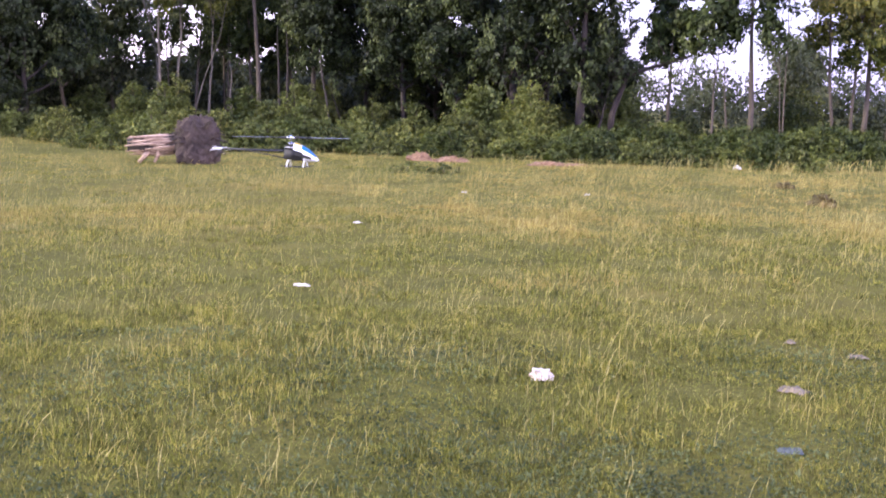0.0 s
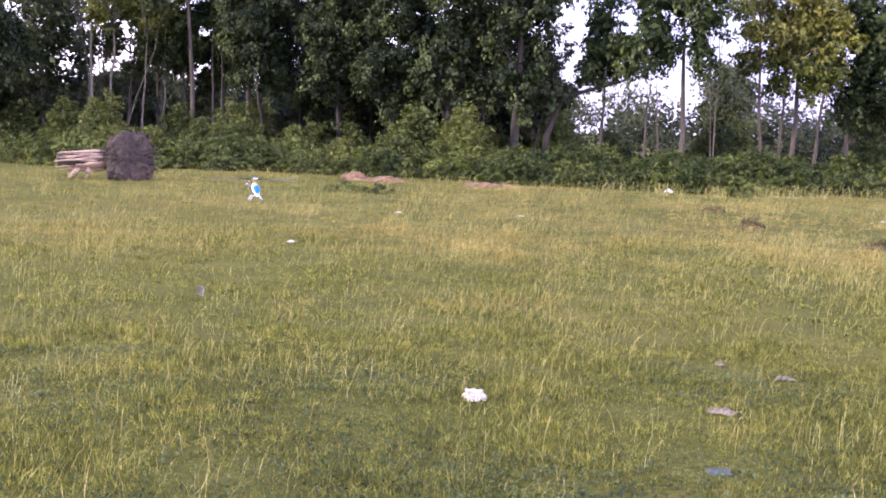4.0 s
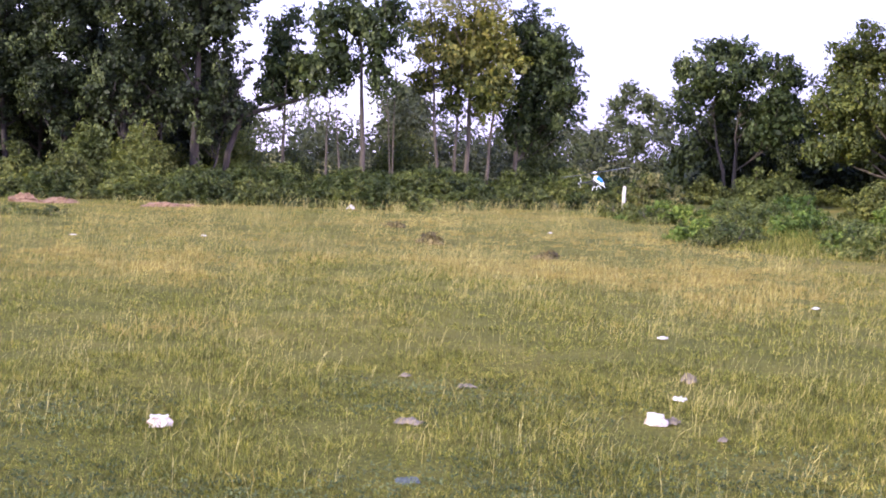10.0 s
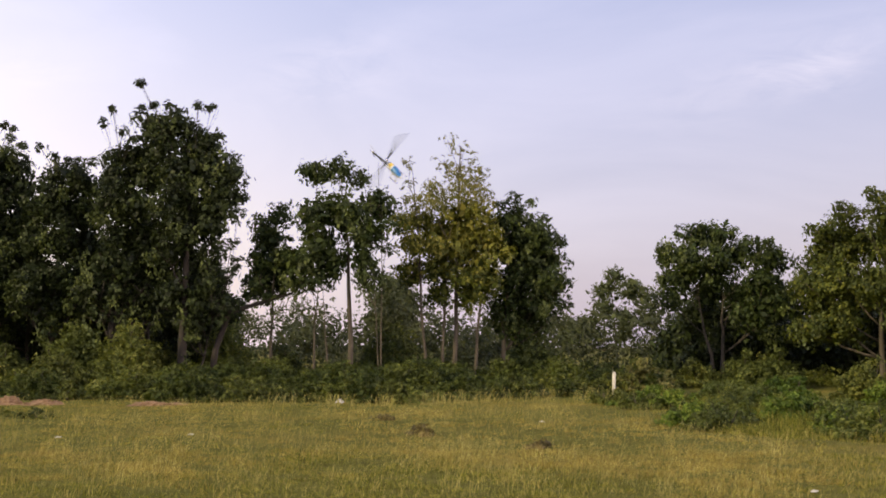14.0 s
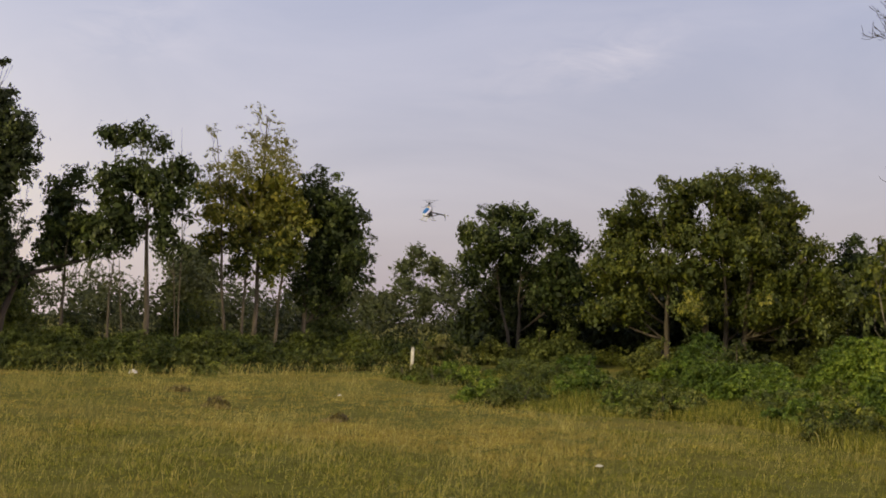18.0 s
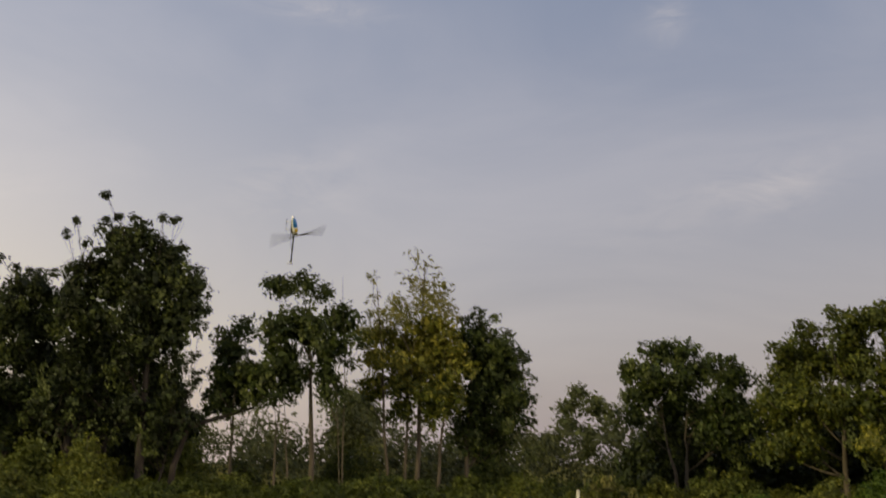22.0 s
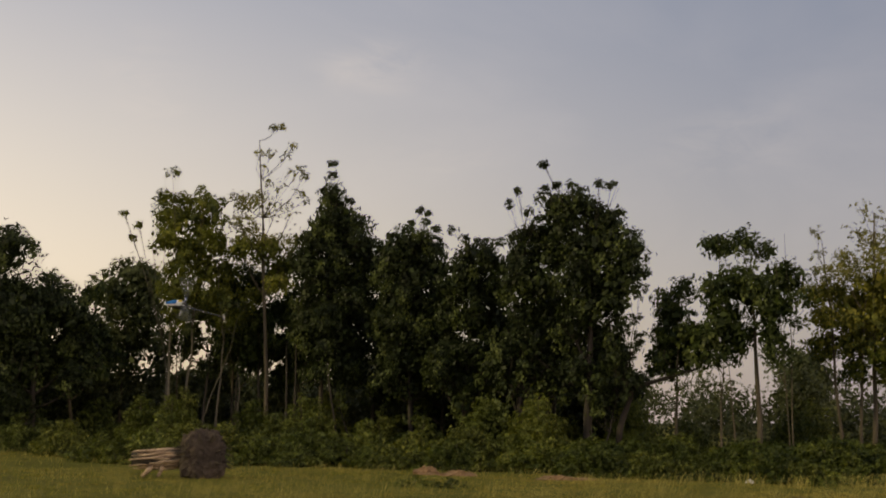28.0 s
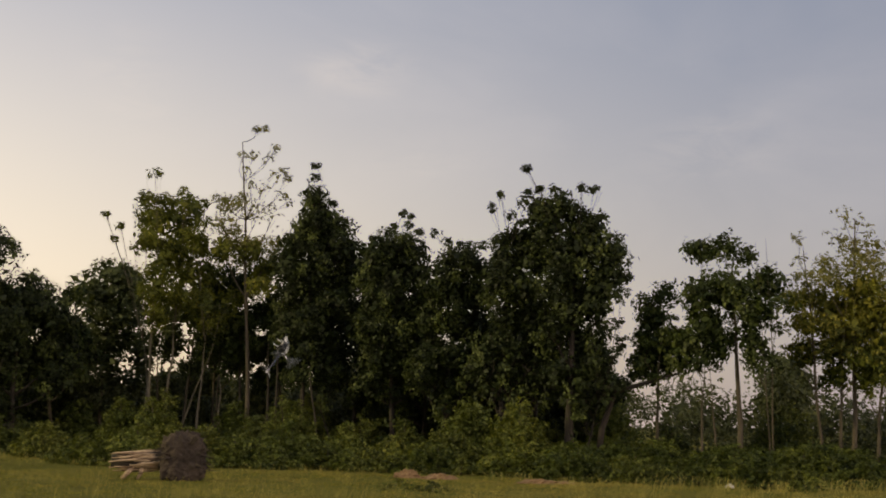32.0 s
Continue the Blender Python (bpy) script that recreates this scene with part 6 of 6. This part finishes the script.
HELI_ROWS = [
    (0, pose(-4.85, 11.80, 1.20, -1, 0, 8)),
    (0.075, pose(-4.88, 11.72, 1.24, -3, 3, 54)),
    (0.15, pose(-4.91, 11.64, 1.29, -2, 6, 100)),
    (0.225, pose(-4.97, 11.64, 1.32, 3, 2, 154)),
    (0.3, pose(-5.02, 11.64, 1.34, 2, -5, -151)),
    (0.45, pose(-5.13, 11.72, 1.56, 0, 2, -111)),
    (0.6, pose(-5.19, 11.73, 1.62, -0, 12, -83)),
    (0.75, pose(-5.10, 11.63, 1.52, 1, 6, -45)),
    (0.9, pose(-4.99, 11.53, 1.43, 0, 4, -3)),
    (1, pose(-4.99, 11.34, 1.25, -0, -3, 5)),
    (1.2, pose(-4.82, 10.97, 0.94, 1, -1, 9)),
    (1.5, pose(-4.92, 11.12, 0.68, 1, -1, 4)),
    (1.65, pose(-5.24, 12.08, 0.84, 3, 10, -18)),
    (1.8, pose(-5.69, 13.41, 1.09, -2, 18, -48)),
    (2, pose(-5.88, 14.34, 1.32, 5, 5, -89)),
    (2.1, pose(-5.92, 14.46, 1.26, 4, 10, -84)),
    (2.4, pose(-5.59, 14.96, 0.50, -4, 7, -79)),
    (3, pose(-6.09, 16.01, 0.71, 2, 6, -71)),
    (3.8, pose(-6.47, 16.71, 0.79, 2, -0, -60)),
    (4.5, pose(-6.05, 15.52, 0.44, -1, 4, -60)),
    (4.8, pose(-5.46, 14.57, 1.96, -1, -10, -64)),
    (5, pose(-5.00, 13.92, 2.18, 1, -2, -72)),
    (5.1, pose(-5.01, 14.29, 2.26, 2, 2, -76)),
    (5.4, pose(-5.66, 17.66, 0.98, 2, 3, -79)),
    (5.7, pose(-5.55, 19.59, 0.34, 2, -1, -79)),
    (6, pose(-4.27, 17.42, 0.25, 2, 0, -79)),
    (6.3, pose(-3.84, 18.53, 0.25, 3, 4, -81)),
    (6.4, pose(-3.76, 18.91, 0.71, 3, 3, -80)),
    (6.6, pose(-3.21, 17.74, 1.65, 1, 6, -83)),
    (6.8, pose(-2.78, 18.09, 2.23, 6, -5, -80)),
    (7, pose(-2.30, 18.45, 2.12, 2, 3, -83)),
    (7.2, pose(-1.82, 18.93, 1.40, 3, 9, -83)),
    (7.4, pose(-1.33, 18.98, 1.04, 4, 12, -78)),
    (7.6, pose(-1.03, 19.02, 1.00, 4, 9, -79)),
    (7.8, pose(-0.61, 19.07, 0.98, 4, 5, -77)),
    (8, pose(-0.26, 19.10, 1.03, 3, 2, -78)),
    (8.2, pose(0.09, 19.09, 0.84, 4, 2, -79)),
    (8.4, pose(0.50, 19.49, 1.39, -0, -5, -77)),
    (8.6, pose(0.73, 20.25, 2.53, 6, -18, -80)),
    (8.8, pose(1.16, 20.60, 2.93, 10, -16, -76)),
    (9, pose(1.67, 20.59, 2.43, 9, -5, -76)),
    (9.2, pose(2.23, 20.54, 1.22, 2, -3, -74)),
    (9.4, pose(2.67, 20.07, 0.52, 4, -0, -73)),
    (9.6, pose(2.88, 20.45, 1.01, 3, -5, -80)),
    (9.8, pose(3.27, 20.80, 1.31, 5, -3, -77)),
    (10, pose(3.78, 21.11, 1.35, 9, -6, -77)),
    (10.2, pose(3.73, 21.12, 2.36, 13, -20, -80)),
    (10.5, pose(4.27, 21.41, 2.37, 15, -7, -77)),
    (10.8, pose(4.62, 20.94, 1.03, 9, 8, -75)),
    (11, pose(4.60, 20.95, 1.57, 11, 0, -73)),
    (11.2, pose(4.29, 21.00, 2.49, 59, 3, -63)),
    (11.35, pose(3.81, 20.69, 2.71, 78, 3, -57)),
    (11.5, pose(3.34, 20.37, 2.87, 82, 1, -59)),
    (11.65, pose(2.92, 20.04, 2.68, 112, -2, -65)),
    (11.8, pose(2.53, 19.71, 2.45, 142, 1, -74)),
    (12, pose(2.25, 19.37, 2.10, 150, 7, -77)),
    (12.3, pose(2.67, 18.92, 2.12, 155, 5, -59)),
    (12.45, pose(2.87, 18.49, 2.32, 156, -31, -43)),
    (12.6, pose(3.11, 18.43, 2.74, 165, -63, -29)),
    (12.8, pose(2.79, 18.00, 3.75, 103, -42, 47)),
    (13, pose(1.91, 17.66, 4.27, 105, -24, 61)),
    (13.075, pose(1.51, 17.50, 4.26, 59, -13, 26)),
    (13.15, pose(1.10, 17.33, 4.25, 12, -28, -7)),
    (13.3, pose(0.38, 17.21, 4.16, -2, -14, -58)),
    (13.4, pose(0.02, 17.11, 4.36, 5, -8, -63)),
    (13.5, pose(-0.35, 17.06, 4.65, 37, -1, -69)),
    (13.9, pose(0.08, 16.98, 4.21, 28, 27, -73)),
    (14.2, pose(0.65, 16.92, 4.41, 85, -5, -60)),
    (14.5, pose(1.22, 16.87, 4.62, 146, -33, -82)),
    (14.75, pose(1.85, 16.63, 4.40, 68, -13, -74)),
    (15, pose(2.47, 16.40, 4.19, -5, -1, -92)),
    (15.25, pose(3.12, 16.76, 3.78, 4, 55, -96)),
    (15.5, pose(3.74, 17.08, 3.55, 158, 79, 46)),
    (15.7, pose(4.49, 17.08, 3.47, 85, 64, -46)),
    (15.9, pose(5.25, 16.94, 3.70, 83, -2, -54)),
    (16, pose(5.55, 17.00, 3.77, 80, -17, -71)),
    (16.2, pose(5.64, 16.81, 3.68, 123, -52, -83)),
    (16.4, pose(6.00, 16.53, 3.45, 146, -64, -103)),
    (16.6, pose(6.06, 16.28, 3.92, 153, -66, -108)),
    (16.8, pose(5.92, 16.04, 4.68, 170, -67, -109)),
    (17, pose(5.55, 15.91, 5.08, -179, -69, -116)),
    (17.2, pose(5.13, 16.29, 5.14, -153, -65, -126)),
    (17.4, pose(4.61, 16.74, 4.83, -148, -50, -129)),
    (17.6, pose(4.29, 17.57, 4.21, -137, -40, -131)),
    (17.7, pose(4.18, 17.95, 4.01, -70, -32, -136)),
    (17.8, pose(4.05, 18.33, 3.80, -8, -24, -129)),
    (18, pose(4.35, 20.51, 3.67, 2, 0, -124)),
    (18.2, pose(4.12, 20.17, 3.60, 5, -11, -141)),
    (18.3, pose(3.86, 18.60, 3.76, -55, -36, -153)),
    (18.4, pose(3.85, 18.17, 4.04, -99, -70, -159)),
    (18.6, pose(4.33, 18.00, 4.68, -146, -55, -98)),
    (18.8, pose(4.76, 17.83, 5.17, -175, -45, -81)),
    (19, pose(5.25, 17.67, 5.28, -157, -34, -79)),
    (19.2, pose(5.69, 17.97, 5.08, -164, -33, -77)),
    (19.4, pose(6.11, 18.28, 4.86, -170, -34, -78)),
    (19.6, pose(6.01, 18.66, 5.09, -173, -45, -81)),
    (19.8, pose(5.06, 19.22, 5.70, -152, -53, -94)),
    (20, pose(4.23, 20.14, 6.05, -137, -58, -100)),
    (20.2, pose(3.31, 19.87, 6.14, 16, -80, 79)),
    (20.4, pose(2.85, 19.57, 6.00, 64, -80, 32)),
    (20.6, pose(2.43, 19.40, 5.20, 102, -64, -3)),
    (20.8, pose(2.10, 19.61, 4.19, 173, -44, -44)),
    (21, pose(1.57, 19.71, 3.85, -161, -31, -64)),
    (21.2, pose(1.04, 20.02, 4.16, 178, -55, -47)),
    (21.4, pose(0.37, 19.88, 4.77, 169, -57, -69)),
    (21.6, pose(-0.36, 20.55, 5.05, -177, -53, -88)),
    (21.8, pose(-0.69, 21.17, 5.53, -162, -55, -83)),
    (22, pose(-0.87, 22.61, 6.13, -152, -42, -83)),
    (22.2, pose(-0.88, 21.81, 6.10, -172, -45, -69)),
    (22.4, pose(-0.88, 20.02, 5.35, 174, -42, -54)),
    (22.6, pose(-0.93, 20.13, 5.01, -152, -26, -59)),
    (22.8, pose(-1.30, 20.13, 5.12, 164, -52, -62)),
    (23, pose(-1.94, 20.07, 5.40, -156, -57, -69)),
    (23.2, pose(-2.97, 20.14, 5.61, 177, -60, -86)),
    (23.4, pose(-3.90, 20.26, 5.45, -173, -55, -89)),
    (23.6, pose(-4.25, 19.99, 5.63, -179, -61, -87)),
    (23.8, pose(-4.67, 19.75, 5.50, 171, -61, -75)),
    (24, pose(-4.98, 19.61, 4.99, 172, -44, -57)),
    (24.2, pose(-5.58, 19.72, 4.54, -160, -25, -56)),
    (24.4, pose(-6.04, 19.35, 4.66, -179, -49, -71)),
    (24.7, pose(-7.19, 18.65, 4.55, 174, -48, -82)),
    (25, pose(-7.90, 18.54, 3.93, -165, -42, -71)),
    (25.3, pose(-8.19, 18.49, 3.12, -166, -54, -80)),
    (25.5, pose(-8.17, 18.55, 2.39, -159, -45, -71)),
    (26, pose(-8.44, 18.34, 3.63, 176, -67, -66)),
    (26.5, pose(-8.67, 18.12, 4.52, -89, -76, -175)),
    (27, pose(-8.36, 18.55, 5.35, 169, -73, -61)),
    (27.5, pose(-8.22, 18.69, 4.97, 176, -61, -67)),
    (27.7, pose(-9.12, 18.80, 4.29, -142, -37, -100)),
    (27.9, pose(-9.71, 18.58, 3.75, -94, -17, -122)),
    (28, pose(-10.00, 18.44, 3.59, -45, -13, -133)),
    (28.3, pose(-10.21, 18.38, 2.93, -24, -19, -135)),
    (28.5, pose(-10.08, 18.02, 2.46, -20, -13, -137)),
    (28.7, pose(-9.73, 18.22, 2.55, -13, 8, -154)),
    (28.775, pose(-9.52, 18.32, 2.69, 44, -20, -160)),
    (28.85, pose(-9.29, 18.43, 2.84, 112, -28, 171)),
    (29, pose(-8.87, 18.61, 3.08, 173, -56, 140)),
    (29.15, pose(-8.37, 18.85, 3.06, 0, -88, -107)),
    (29.3, pose(-7.88, 19.07, 2.97, 132, -67, 164)),
    (29.45, pose(-7.34, 19.28, 2.84, 157, -59, 158)),
    (29.6, pose(-6.90, 19.47, 2.63, -177, -36, 96)),
    (29.8, pose(-6.46, 19.63, 2.34, 174, -32, 97)),
    (30, pose(-6.50, 19.61, 2.21, 155, -19, 85)),
    (30.3, pose(-7.66, 19.14, 2.94, 163, -76, 112)),
    (30.45, pose(-8.89, 19.03, 3.00, -18, -60, -85)),
    (30.6, pose(-9.92, 18.52, 2.99, -28, -52, -89)),
    (30.8, pose(-10.66, 18.11, 2.93, -23, -29, -87)),
    (31, pose(-11.18, 17.34, 2.84, -4, -12, -86)),
    (31.15, pose(-10.93, 17.01, 3.37, 5, -32, -81)),
    (31.3, pose(-10.60, 16.70, 3.82, 19, -87, -96)),
    (31.6, pose(-9.03, 17.15, 3.77, 175, -52, 92)),
    (31.8, pose(-8.15, 17.63, 3.36, -178, -80, 48)),
    (32, pose(-7.62, 18.33, 2.86, 162, -29, 92)),
]


BAG_ROWS = [
    (0, pose(-4.13, 10.16, 0.03, 0, 0, 0)),
    (2, pose(-4.13, 10.16, 0.03, 0, 0, 0)),
    (2.2, pose(-4.30, 10.31, 0.12, 70, 10, 30)),
    (2.4, pose(-4.23, 10.26, 0.14, 80, -15, 60)),
    (2.5, pose(-4.24, 10.30, 0.14, 70, 10, 80)),
    (3.5, pose(-4.55, 10.53, 0.10, 30, 40, 110)),
    (4.5, pose(-4.72, 10.57, 0.06, 20, 30, 150)),
    (4.7, pose(-4.76, 10.77, 0.06, 10, 20, 170)),
    (4.9, pose(-4.64, 10.32, 0.13, 75, 0, 190)),
    (5, pose(-4.83, 10.60, 0.13, 60, 30, 215)),
    (5.1, pose(-4.99, 10.72, 0.13, 80, -20, 240)),
    (5.2, pose(-5.09, 10.79, 0.10, 40, -40, 270)),
    (5.3, pose(-5.14, 10.68, 0.10, 60, 10, 300)),
    (5.4, pose(-5.32, 11.00, 0.13, 75, 20, 330)),
    (5.5, pose(-5.19, 10.97, 0.12, 60, 0, 345)),
    (5.6, pose(-5.35, 11.29, 0.12, 40, -20, 360)),
    (5.8, pose(-5.04, 10.85, 0.05, 10, 5, 365)),
    (6, pose(-5.07, 10.95, 0.03, 0, 0, 370)),
    (32, pose(-5.07, 10.95, 0.03, 0, 0, 370)),
]


def motions():
    bag = scrap("plastic_bag", -22.2, 10.8, 0.2, 0.08, 0.035, PLASTIC, "thin white plastic bag blown over the grass", 2)
    walk(bag, BAG_ROWS)
    heli, rotor, tail = helicopter()
    walk(heli, HELI_ROWS)
    # the head turns slower for a moment in the middle of the flight
    turn, spins = 12.0, []
    for k in range(961):
        spins.append((k / 30, pose(-0.08, 0, 0.14, 0, 0, turn % 360)))
        turn += 40 if 462 < k < 492 else 83
    walk(rotor, spins)
    walk(tail, [(k / 30, pose(-0.862, 0.032, 0.006, 90, 0, 0) @ pose(0, 0, 0, 0, 0, (k * 86) % 360)) for k in range(961)])


motions()
